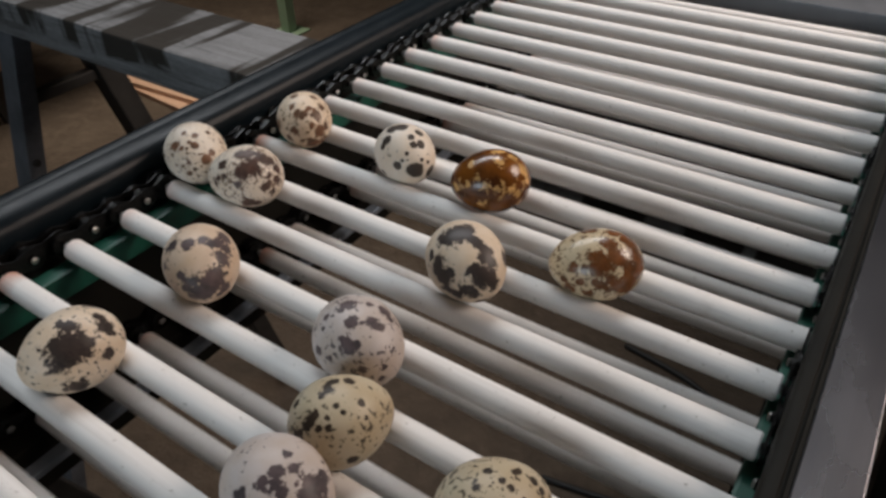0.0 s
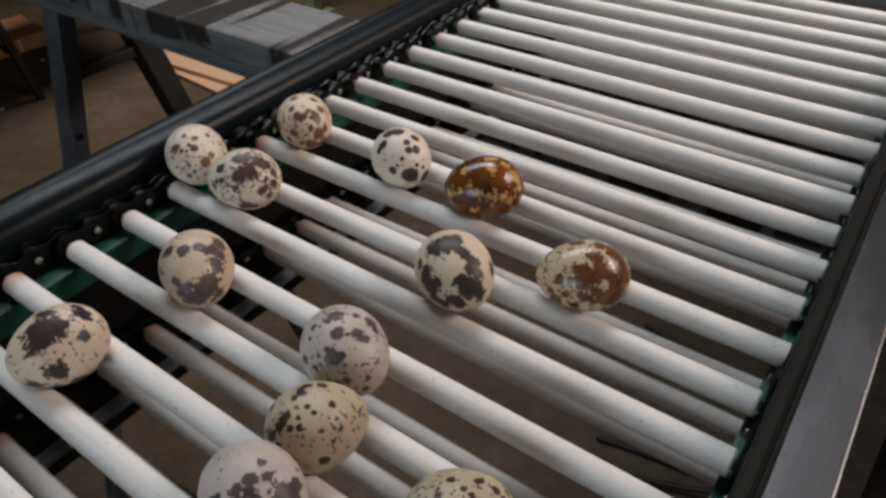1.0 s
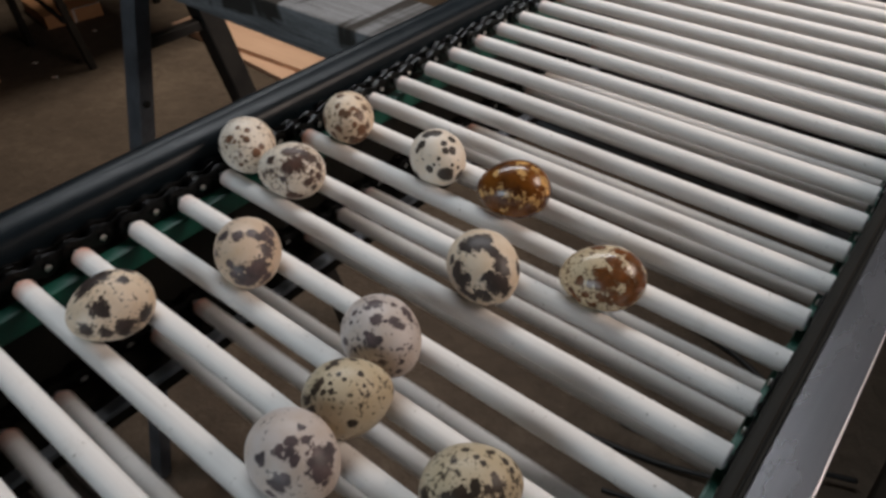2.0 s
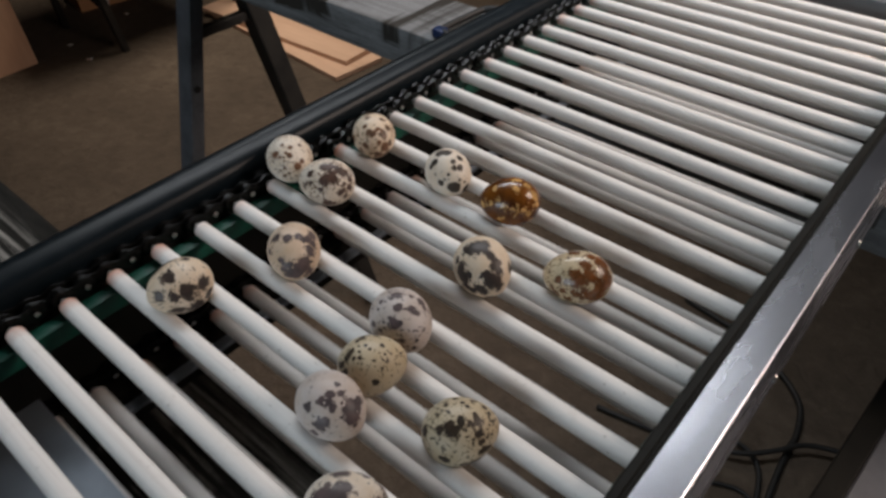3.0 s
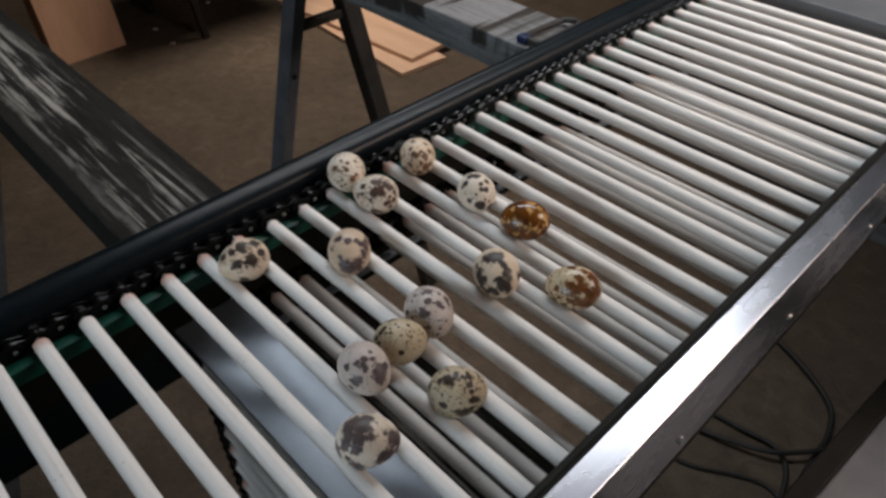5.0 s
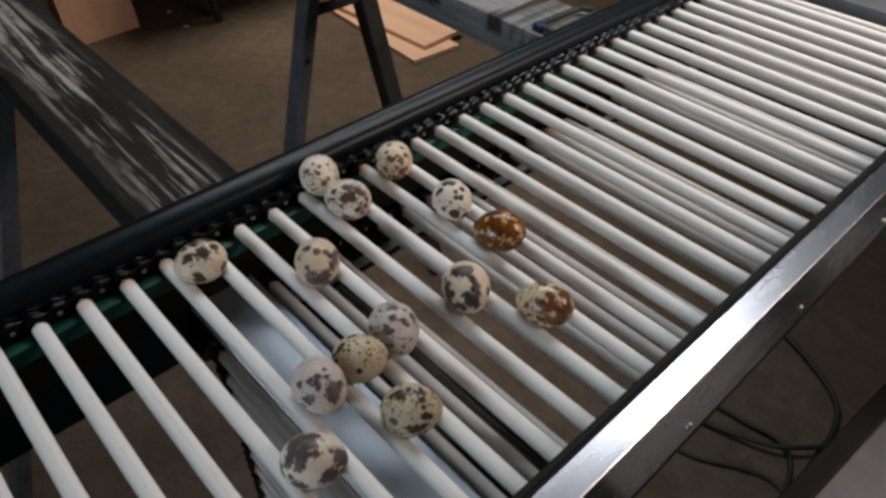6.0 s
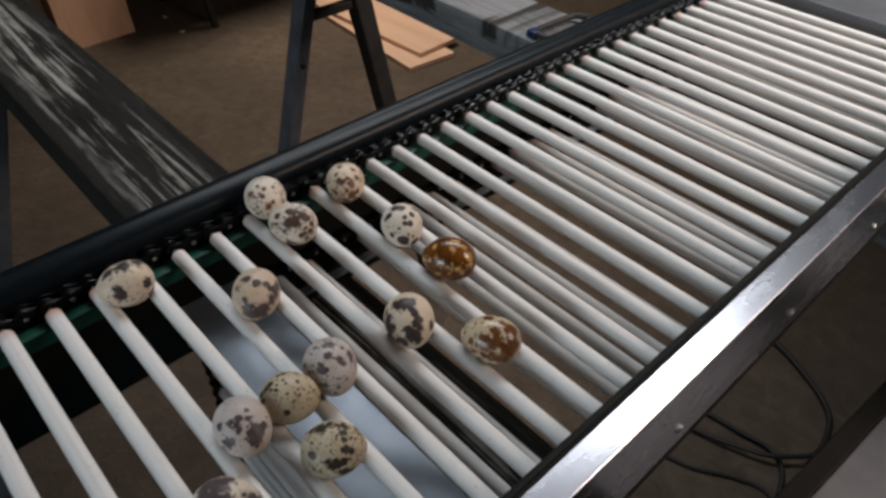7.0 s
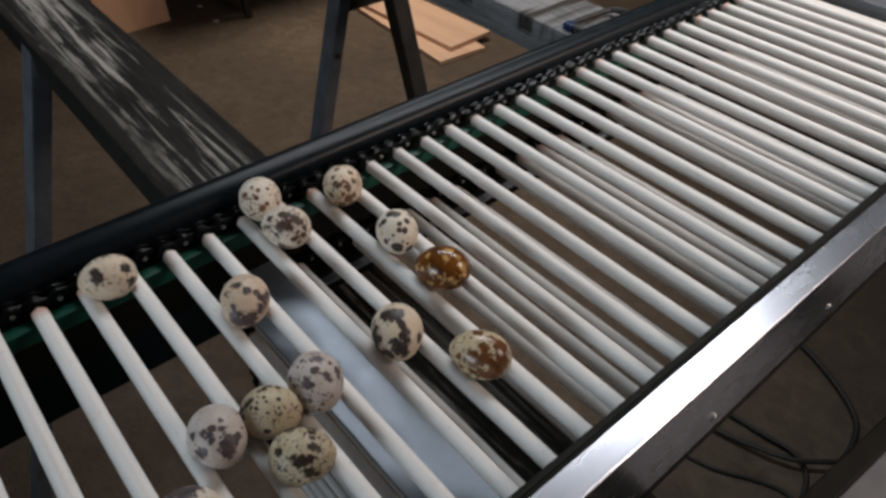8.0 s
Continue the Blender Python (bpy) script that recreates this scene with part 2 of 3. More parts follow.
def box(bm, lo, hi, bevel=0.0, m=None):
    r = bmesh.ops.create_cube(bm, size=1.0)
    c = [(a + b) / 2 for a, b in zip(lo, hi)]
    s = [b - a for a, b in zip(lo, hi)]
    for v in r["verts"]:
        v.co = Vector([c[i] + v.co[i] * s[i] for i in range(3)])
    if bevel:
        es = list({e for v in r["verts"] for e in v.link_edges})
        out = bmesh.ops.bevel(bm, geom=es, offset=bevel, segments=2, profile=0.6, affect="EDGES")
        r["verts"] = list({v for f in out["faces"] for v in f.verts} | {v for v in r["verts"] if v.is_valid})
    if m is not None:
        bmesh.ops.transform(bm, matrix=m, verts=r["verts"])
    return bm


def lathe(bm, profile, axis="x", steps=20):
    """A surface of turning: profile rows of (place along the axis, radius)."""
    rings = []
    for p, r in profile:
        ring = []
        for k in range(steps):
            a = 2 * math.pi * k / steps
            c, s = r * math.cos(a), r * math.sin(a)
            ring.append(bm.verts.new({"x": (p, c, s), "y": (c, p, s), "z": (c, s, p)}[axis]))
        rings.append(ring)
    for a, b in zip(rings, rings[1:]):
        for k in range(steps):
            bm.faces.new((a[k], a[(k + 1) % steps], b[(k + 1) % steps], b[k]))
    bm.faces.new(rings[0])
    bm.faces.new(rings[-1][::-1])
    return bm


def extrude_y(bm, outline, y0, y1):
    """A bar along y with the outline (x, z)."""
    a = [bm.verts.new((x, y0, z)) for x, z in outline]
    b = [bm.verts.new((x, y1, z)) for x, z in outline]
    n = len(outline)
    for i in range(n):
        bm.faces.new((a[i], a[(i + 1) % n], b[(i + 1) % n], b[i]))
    bm.faces.new(a)
    bm.faces.new(b[::-1])
    return bm


def tube(name, points, radius, material, parent=None, label="", cyclic=False):
    """A bent round bar or cable, as a mesh swept along a smooth line through the points."""
    pts = [Vector(p) for p in points]
    line = []
    n = len(pts)
    for i in range(n if cyclic else n - 1):
        p0, p1, p2, p3 = (pts[(i + k) % n] if cyclic else pts[min(max(i + k, 0), n - 1)] for k in (-1, 0, 1, 2))
        for j in range(8):
            u = j / 8
            line.append(0.5 * (2 * p1 + (p2 - p0) * u + (2 * p0 - 5 * p1 + 4 * p2 - p3) * u * u + (3 * p1 - p0 - 3 * p2 + p3) * u ** 3))
    if not cyclic:
        line.append(pts[-1])
    bm = bmesh.new()
    rings = []
    m = len(line)
    for i, p in enumerate(line):
        d = (line[(i + 1) % m] - line[i - 1]) if cyclic else (line[min(i + 1, m - 1)] - line[max(i - 1, 0)])
        d.normalize()
        side = d.cross(Vector((0.31, 0.2, 0.93))).normalized()
        up = side.cross(d)
        rings.append([bm.verts.new(p + radius * (math.cos(a) * side + math.sin(a) * up)) for a in (2 * math.pi * k / 10 for k in range(10))])
    for i in range(m if cyclic else m - 1):
        a, b = rings[i], rings[(i + 1) % m]
        for k in range(10):
            bm.faces.new((a[k], a[(k + 1) % 10], b[(k + 1) % 10], b[k]))
    if not cyclic:
        bm.faces.new(rings[0])
        bm.faces.new(rings[-1][::-1])
    return link_mesh(name, bm, material, parent, label, True)


def strut(bm, a, b, wide, deep, facing=(1, 0, 0), bevel=0.003):
    """A square bar from a to b."""
    a, b = Vector(a), Vector(b)
    d = (b - a).normalized()
    side = d.cross(Vector(facing)).normalized()
    m = Matrix((side, side.cross(d), d)).transposed().to_4x4()
    m.translation = (a + b) / 2
    h = (b - a).length / 2
    return box(bm, (-wide / 2, -deep / 2, -h), (wide / 2, deep / 2, h), bevel, m)


# ---- the room ----
def room():
    bm = box(bmesh.new(), (-5.0, -3.0, FLOOR - 0.1), (3.2, 4.6, FLOOR))
    tagged(link_mesh("floor", bm, CONCRETE), "dusty brown concrete workshop floor, scuffed and stained", "floor", kind="structure")
    bm = box(bmesh.new(), (-5.0, -3.0, 1.9), (3.2, 4.6, 2.0))
    tagged(link_mesh("ceiling", bm, WALL_PAINT), "plain dim workshop ceiling", "ceiling", kind="structure")
    for name, lo, hi in (("wall_north", (-5.0, 4.6, FLOOR), (3.2, 4.75, 1.9)), ("wall_south", (-5.0, -3.15, FLOOR), (3.2, -3.0, 1.9)),
                         ("wall_west", (-5.15, -3.0, FLOOR), (-5.0, 4.6, 1.9)), ("wall_east", (3.2, -3.0, FLOOR), (3.35, 4.6, 1.9))):
        tagged(link_mesh(name, box(bmesh.new(), lo, hi), WALL_PAINT), "plain grimy workshop wall", "wall", kind="structure")


room()

# ---- the conveyor ----
ROD_R, WIDTH = 0.0045, 0.2528
TURN_R, FAR_Y, KNEE, BEND_R, DROP_R = 0.0314, 0.2876, -0.335, 0.03, 0.262
COUNT = 140
LOOP = COUNT * PITCH
HALF, BEND, RISE = math.pi * TURN_R, math.pi * BEND_R / 2, math.pi * DROP_R
BACK, DROP = FAR_Y - KNEE, 2 * (DROP_R - TURN_R - BEND_R)
# the near end lies where the loop takes up all the rods
NEAR_Y = (FAR_Y + KNEE - 2 * BEND_R + HALF + BACK + 2 * BEND + DROP + RISE - LOOP) / 2
STRAIGHT, LOW = FAR_Y - NEAR_Y, KNEE - 2 * BEND_R - NEAR_Y
conveyor = tagged(new("roller_conveyor"), "egg conveyor of white plastic rods on oiled chains between rails", "conveyor")


def on_loop(u):
    """Where a rod stands, u metres along the chain's loop from the near end of the upper run: y, z and its turn.
    The chain comes back under the upper run, drops at the knee and rises again beyond the near end."""
    u %= LOOP
    if u < STRAIGHT:
        return NEAR_Y + u, 0.0, 0.0
    u -= STRAIGHT
    if u < HALF:
        a = u / TURN_R
        return FAR_Y + TURN_R * math.sin(a), -TURN_R + TURN_R * math.cos(a), -a
    u -= HALF
    if u < BACK:
        return FAR_Y - u, -2 * TURN_R, -math.pi
    u -= BACK
    z = -2 * TURN_R - BEND_R
    if u < BEND:
        a = u / BEND_R
        return KNEE - BEND_R * math.sin(a), z + BEND_R * math.cos(a), -math.pi + a
    u -= BEND
    if u < DROP:
        return KNEE - BEND_R, z - u, -math.pi / 2
    u -= DROP
    z -= DROP
    if u < BEND:
        a = u / BEND_R
        return KNEE - 2 * BEND_R + BEND_R * math.cos(a), z - BEND_R * math.sin(a), -math.pi / 2 - a
    u -= BEND
    if u < LOW:
        return KNEE - 2 * BEND_R - u, -2 * DROP_R, -math.pi
    a = (u - LOW) / DROP_R
    return NEAR_Y - DROP_R * math.sin(a), -DROP_R - DROP_R * math.cos(a), -math.pi - a


def conveyor_frame():
    y0, y1 = -0.95, 0.44
    # far-side rail: a thin outer lip, a sloping rounded top and a deep web
    out = [(-0.036, -0.105), (-0.036, 0.0125), (-0.0345, 0.0155), (-0.032, 0.0165), (-0.030, 0.0150), (-0.0285, 0.0150), (-0.0225, 0.0142),
           (-0.0185, 0.0120), (-0.0165, 0.0085), (-0.0160, 0.0040), (-0.0180, -0.0200), (-0.0180, -0.105)]
    rail = part("side_rail", extrude_y(bmesh.new(), out, y0, y1), RAIL_BLUE, conveyor, "dark blue-black rounded side rail", True)
    rail.data.set_sharp_from_angle(angle=radians(50))
    inner = [(0.2618, -0.105), (0.2618, 0.0085), (0.2552, 0.0092), (0.2545, 0.0105), (0.2545, 0.0175), (0.2550, 0.0192), (0.2562, 0.0200), (0.2584, 0.0200),
             (0.2588, 0.0194), (0.2594, 0.0194), (0.2598, 0.0202), (0.2608, 0.0202), (0.2608, 0.0150), (0.2680, 0.0150), (0.2680, -0.105)]
    strip = part("guard_strip", extrude_y(bmesh.new(), inner, y0, y1), RAIL_BLACK, conveyor, "black plastic strip inside the aluminium rail", True)
    strip.data.set_sharp_from_angle(angle=radians(35))
    alu = [(0.2682, -0.054), (0.2682, 0.0154), (0.2610, 0.0154), (0.2610, 0.0202), (0.2614, 0.0208), (0.2752, 0.0206), (0.2757, 0.0203), (0.2760, 0.0197), (0.2760, -0.0530), (0.2750, -0.054)]
    part("side_rail", extrude_y(bmesh.new(), alu, y0, y1), ALU, conveyor, "brushed aluminium side rail")
    # chain guides under both chains
    for x0, x1 in ((-0.0175, 0.0035), (WIDTH - 0.0030, WIDTH + 0.0085)):
        g0, g1 = (x1 - 0.0085, x1) if x0 < 0 else (x0, x0 + 0.0070)
        part("chain_guide", box(bmesh.new(), (g0, NEAR_Y, -0.0170), (g1, FAR_Y, -0.0062), 0.001), GREEN, conveyor, "green plastic chain guide")
        c0, c1 = (x0, g0 - 0.0002) if x0 < 0 else (g1 + 0.0002, x1)
        part("guide_carrier", box(bmesh.new(), (c0, NEAR_Y, -0.0220), (c1, FAR_Y, -0.0085), 0.0005), RAIL_BLACK, conveyor)
        part("return_guide", box(bmesh.new(), (x0 - 0.0005, KNEE + 0.01, -0.0960), (x1 + 0.0005, FAR_Y, -0.0696), 0.001), RAIL_BLACK, conveyor)
        part("inner_web", box(bmesh.new(), (x0 + 0.0002, NEAR_Y + 0.01, -0.0600), (x0 + 0.0045, FAR_Y - 0.01, -0.0222)), RAIL_BLACK, conveyor)
    part("return_strip", box(bmesh.new(), (0.0085, KNEE + 0.02, -0.0770), (0.0150, FAR_Y - 0.02, -0.0735), 0.0006), STEEL_GREY, conveyor, "thin pale steel strip below the returning rods")
    for y in (-0.716, -0.349):
        bm = box(bmesh.new(), (-0.0128, y - 0.024, -0.0574), (0.2496, y + 0.024, -0.0546), 0.0006)
        part("cross_member", bm, STEEL_GREY, conveyor, "bluish-grey sheet steel cross member")
    bm = box(bmesh.new(), (-0.0178, FAR_Y + 0.0425, -0.012), (0.2603, 0.415, 0.0045), 0.0015)
    part("end_plate", bm, DULL_STEEL, conveyor, "smooth grey end plate")
    part("end_bar", box(bmesh.new(), (-0.0178, 0.4152, -0.08), (0.2603, 0.4395, 0.016), 0.003), RAIL_BLACK, conveyor)
    for y in (0.046, -0.086, -0.218, -0.350, -0.482, 0.178, 0.310):
        bm = lathe(bmesh.new(), [(0.2755, 0.0028), (0.2768, 0.0028), (0.2776, 0.0018)], "x", 12)
        ob = part("screw", bm, PIN, conveyor, "small bright screw head", True)
        ob.location = (0, y, -0.034)
    # shafts with a toothed wheel at both sides
    for yc, r in ((FAR_Y, TURN_R), (NEAR_Y, DROP_R)):
        teeth = round(math.tau * r / (PITCH / 2))
        for x in (-0.0110, WIDTH + 0.0030):
            bm = lathe(bmesh.new(), [(-0.0012, r - 0.006), (0.0012, r - 0.006)], "x", max(24, teeth))
            for k in range(teeth):
                box(bm, (-0.0011, -0.0022, r - 0.0068), (0.0011, 0.0022, r - 0.0015), 0, Matrix.Rotation(k * math.tau / teeth, 4, "X"))
            ob = part("sprocket", bm, BLACK_CHAIN, conveyor)
            ob.location = (x, yc, -r)
        bm = lathe(bmesh.new(), [(-0.0160, 0.009), (0.2600, 0.009)], "x", 16)
        part("shaft", bm, PIN, conveyor, "", True).location = (0, yc, -r)


def chain_mesh():
    """One rod's share of a roller chain: an outer and an inner link, with bushes."""
    bm = bmesh.new()
    h = PITCH / 2
    for off, xs in ((0.0, (0.0, 0.0074)), (h, (0.0014, 0.0060))):
        for x in xs:
            ring = []
            for cy in (0.0, h):
                for k in range(7):
                    a = (-math.pi / 2 if cy else math.pi / 2) + math.pi * k / 6
                    ring.append((off + cy + 0.0052 * math.cos(a), 0.0052 * math.sin(a)))
            ring[7:7] = [(off + h * 0.5, -0.0032)]
            ring.append((off + h * 0.5, 0.0032))
            f0 = [bm.verts.new((x - 0.0006, y, z)) for y, z in ring]
            f1 = [bm.verts.new((x + 0.0006, y, z)) for y, z in ring]
            n = len(ring)
            for i in range(n):
                bm.faces.new((f0[i], f0[(i + 1) % n], f1[(i + 1) % n], f1[i]))
            bm.faces.new(f0)
            bm.faces.new(f1[::-1])
    for y in (0.0, h):
        ring = []
        for x, r in ((-0.0016, 0.0018), (0.0010, 0.0018), (0.0014, 0.0040), (0.0060, 0.0040), (0.0064, 0.0018), (0.0090, 0.0018)):
            ring.append([bm.verts.new((x, y + r * math.cos(a), r * math.sin(a))) for a in (math.tau * k / 10 for k in range(10))])
        for a, b in zip(ring, ring[1:]):
            for k in range(10):
                bm.faces.new((a[k], a[(k + 1) % 10], b[(k + 1) % 10], b[k]))
        bm.faces.new(ring[0])
        bm.faces.new(ring[-1][::-1])
    me = bpy.data.meshes.new("chain_link")
    bmesh.ops.recalc_face_normals(bm, faces=bm.faces)
    bm.to_mesh(me)
    bm.free()
    me.materials.append(BLACK_CHAIN)
    return me


def rod_mesh():
    bm = lathe(bmesh.new(), [(0.0, 0.0020), (0.0, 0.0039), (0.0006, ROD_R), (WIDTH - 0.0006, ROD_R), (WIDTH, 0.0039), (WIDTH, 0.0020)], "x", 28)
    bmesh.ops.recalc_face_normals(bm, faces=bm.faces)
    me = bpy.data.meshes.new("roller")
    bm.to_mesh(me)
    bm.free()
    me.materials.append(ROD)
    me.shade_smooth()
    me.set_sharp_from_angle(angle=radians(40))
    return me


def pin_mesh():
    bm = lathe(bmesh.new(), [(-0.0035, 0.0018), (WIDTH + 0.0070, 0.0018)], "x", 10)
    me = bpy.data.meshes.new("axle")
    bm.to_mesh(me)
    bm.free()
    me.materials.append(PIN)
    return me


def pin_head_mesh():
    """The bright riveted end of a chain pin."""
    bm = lathe(bmesh.new(), [(0.0, 0.0015), (0.0006, 0.0015), (0.0009, 0.0009)], "x", 10)
    bmesh.ops.recalc_face_normals(bm, faces=bm.faces)
    me = bpy.data.meshes.new("chain_pin")
    bm.to_mesh(me)
    bm.free()
    me.materials.append(PIN)
    return me


conveyor_frame()
rods = []
rng = random.Random(5)
ROD_MESH, PIN_MESH, CHAIN_MESH, HEAD_MESH = rod_mesh(), pin_mesh(), chain_mesh(), pin_head_mesh()
for k in range(COUNT):
    # rod k stands at y = PITCH * (k - 31) on the upper run when the clip starts
    u0 = PITCH * (k - 31) - NEAR_Y
    rod = share("roller", ROD_MESH, conveyor)
    share("axle", PIN_MESH, rod)
    share("chain_link", CHAIN_MESH, rod, pose(-0.0135, 0, 0))
    share("chain_link", CHAIN_MESH, rod, pose(WIDTH + 0.0012, 0, 0) @ Matrix.Diagonal((0.78, 1, 1, 1)))
    for y in (0.0, PITCH / 2):
        share("chain_pin", HEAD_MESH, rod, pose(-0.0046, y, 0))
        share("chain_pin", HEAD_MESH, rod, pose(WIDTH + 0.0001, y, 0, 0, 0, 180))
    slide = rng.uniform(-0.0012, 0.0012) + {28: 0.0022, 30: -0.0022, 31: 0.001}.get(k, 0.0)
    rods.append((rod, u0, slide))


# ---- eggs ----
def egg_mesh(name, length, width, material):
    """An egg along x, its blunt end at -x."""
    bm = bmesh.new()
    n = 28
    prof = []
    for i in range(1, n):
        a = math.pi * i / n
        x = -math.cos(a)
        prof.append((length / 2 * x, width / 2 * math.sin(a) * (1 - 0.10 * x - 0.04 * x * x + 0.02)))
    lathe(bm, prof, "x", 36)
    return link_mesh(name, bm, material, None, "", True)


EGGS = []


def egg(label, slot, x, length, width, heading, material):
    """slot: the gap of the rods, counted in pitches; x: rows of (seconds, metres across); heading: where the narrow end points.
    An egg that drifts across the rods rolls as it goes."""
    ob = tagged(egg_mesh("quail_egg", length, width, material), label, "egg", "quail eggs on the conveyor")
    z = math.sqrt((width / 2 + ROD_R) ** 2 - (PITCH / 2) ** 2)
    EGGS.append((ob, slot * PITCH, x, z, heading, math.degrees(2 / width) * math.sin(radians(heading))))
    return ob


def between(rows, t):
    for (a, p), (b, q) in zip(rows, rows[1:]):
        if t <= b:
            return p + (q - p) * max(0.0, (t - a) / (b - a))
    return rows[-1][1]


CREAM, WHITE, TAN, OLIVE, LILAC, STRAW = (0.71, 0.61, 0.49), (0.72, 0.66, 0.58), (0.63, 0.51, 0.40), (0.55, 0.48, 0.35), (0.56, 0.51, 0.49), (0.62, 0.52, 0.36)
BROWN, DARK, RUST, FLECK = (0.105, 0.052, 0.026), (0.020, 0.014, 0.010), (0.19, 0.066, 0.010), (0.56, 0.35, 0.14)
INK, UMBER, SLATE = (0.020, 0.015, 0.017), (0.052, 0.028, 0.023), (0.066, 0.054, 0.064)
egg("cream quail egg with brown speckles on white rods", 0.52, [(0, 0.0213), (8, 0.0218)], 0.0316, 0.0255, -35,
    egg_material("shell", CREAM, [(0.66, -0.33, 0.67, 0.16), (0.77, -0.19, 0.61, 0.17), (0.8, 0.28, 0.54, 0.19), (0.65, 0.07, 0.76, 0.12), (0.32, -0.46, 0.83, 0.13), (0.84, -0.52, 0.15, 0.13), (0.96, 0.29, 0.05, 0.21), (0.85, 0.52, 0.07, 0.15), (0.94, 0.01, -0.35, 0.23), (0.86, 0.33, -0.38, 0.19), (0.93, -0.31, -0.18, 0.09), (0.96, 0.06, 0.29, 0.1), (-0.13, -0.25, 0.96, 0.13), (0.08, 0.43, 0.9, 0.13), (0.0, -0.25, -0.97, 0.11), (-0.45, 0.88, 0.16, 0.15), (-0.57, -0.09, 0.82, 0.19), (0.06, -0.99, 0.12, 0.2), (0.6, 0.66, -0.45, 0.2), (-0.21, -0.96, -0.16, 0.15), (0.48, 0.6, 0.64, 0.15), (0.65, -0.73, -0.22, 0.14), (-0.08, 0.99, -0.08, 0.19), (-0.38, -0.63, -0.67, 0.18)], BROWN, 0.7, grow=0.72))
egg("white quail egg with a few round dark dots", 0.5, [(0, 0.082), (8, 0.0823)], 0.0316, 0.0255, -25,
    egg_material("shell", WHITE, [(0.97, -0.24, 0.04, 0.17), (0.94, 0.28, -0.18, 0.14), (0.46, 0.0, 0.89, 0.09), (0.68, -0.06, 0.73, 0.09), (0.72, 0.18, 0.67, 0.1), (0.7, -0.69, 0.17, 0.1), (-0.29, -0.29, 0.91, 0.15), (-0.16, -0.03, 0.99, 0.16), (-0.03, -0.66, 0.75, 0.12), (-0.03, -0.83, 0.56, 0.08), (0.77, -0.36, 0.53, 0.05), (0.97, 0.18, 0.18, 0.04), (0.77, -0.54, 0.34, 0.04), (0.95, 0.0, 0.3, 0.04), (0.08, -0.93, -0.36, 0.09), (0.05, 0.56, -0.83, 0.07), (-0.72, 0.11, -0.69, 0.08), (-0.78, -0.12, 0.62, 0.11), (0.38, 0.32, -0.87, 0.07), (-0.2, 0.66, 0.73, 0.11), (0.14, -0.67, -0.73, 0.08), (-0.46, -0.4, -0.79, 0.06), (-0.86, 0.37, 0.35, 0.09), (0.3, 0.39, 0.87, 0.11)], DARK, 0.1, rag_size=0.35))
egg("glossy rust-brown quail egg with pale flecks", 0.53, [(0, 0.125), (8, 0.1245)], 0.0332, 0.0259, 215,
    egg_material("shell", RUST, [(0.57, 0.2, 0.79, 0.08), (0.48, 0.68, 0.56, 0.08), (0.21, 0.91, 0.35, 0.09), (-0.1, 0.96, 0.27, 0.09), (0.71, 0.62, 0.33, 0.05), (-0.24, 0.42, 0.88, 0.1), (-0.59, 0.07, 0.81, 0.08), (-0.83, 0.25, 0.5, 0.09), (-0.88, 0.37, 0.3, 0.09), (-0.54, 0.8, 0.25, 0.1), (-0.68, 0.73, 0.04, 0.08), (-0.22, 0.97, 0.01, 0.05), (-0.3, 0.85, 0.44, 0.07), (-0.78, 0.54, -0.32, 0.09), (-0.2, -0.1, 0.97, 0.11), (0.65, 0.03, -0.76, 0.08), (0.67, -0.64, 0.36, 0.08), (0.9, 0.43, 0.08, 0.1), (-0.53, -0.81, 0.26, 0.06), (-0.89, -0.45, -0.1, 0.1), (-0.62, 0.16, -0.77, 0.09), (0.34, 0.91, -0.25, 0.09), (-0.26, -0.16, -0.95, 0.12), (0.98, -0.17, -0.11, 0.09)], FLECK, 0.0, shade=(0.055, 0.018, 0.006), rag_size=2.5, gloss=0.22, fringe=0.35))
egg("cream quail egg with large dark blotches", -1.5, [(0, 0.146), (8, 0.148)], 0.0336, 0.0271, -30,
    egg_material("shell", CREAM, [(-0.06, -0.39, 0.92, 0.21), (-0.04, -0.08, 1.0, 0.2), (-0.18, -0.56, 0.81, 0.13), (0.34, 0.01, 0.94, 0.11), (0.53, 0.11, 0.84, 0.13), (0.71, 0.14, 0.69, 0.16), (0.83, 0.16, 0.53, 0.11), (0.18, -0.91, 0.37, 0.18), (0.42, -0.89, 0.19, 0.19), (0.57, -0.75, 0.34, 0.09), (0.55, -0.83, -0.08, 0.15), (0.72, -0.67, -0.18, 0.12), (0.86, -0.26, 0.45, 0.14), (0.94, -0.06, 0.32, 0.17), (0.99, 0.08, 0.12, 0.11), (0.93, -0.37, -0.04, 0.11), (0.86, -0.51, 0.03, 0.1), (0.9, -0.15, -0.41, 0.09), (-0.16, -0.9, 0.4, 0.1), (-0.57, 0.69, -0.44, 0.18), (0.29, 0.29, -0.91, 0.13), (0.1, -0.7, -0.71, 0.15), (0.6, 0.74, 0.3, 0.13), (-0.97, -0.0, -0.26, 0.17)], INK, 0.15))
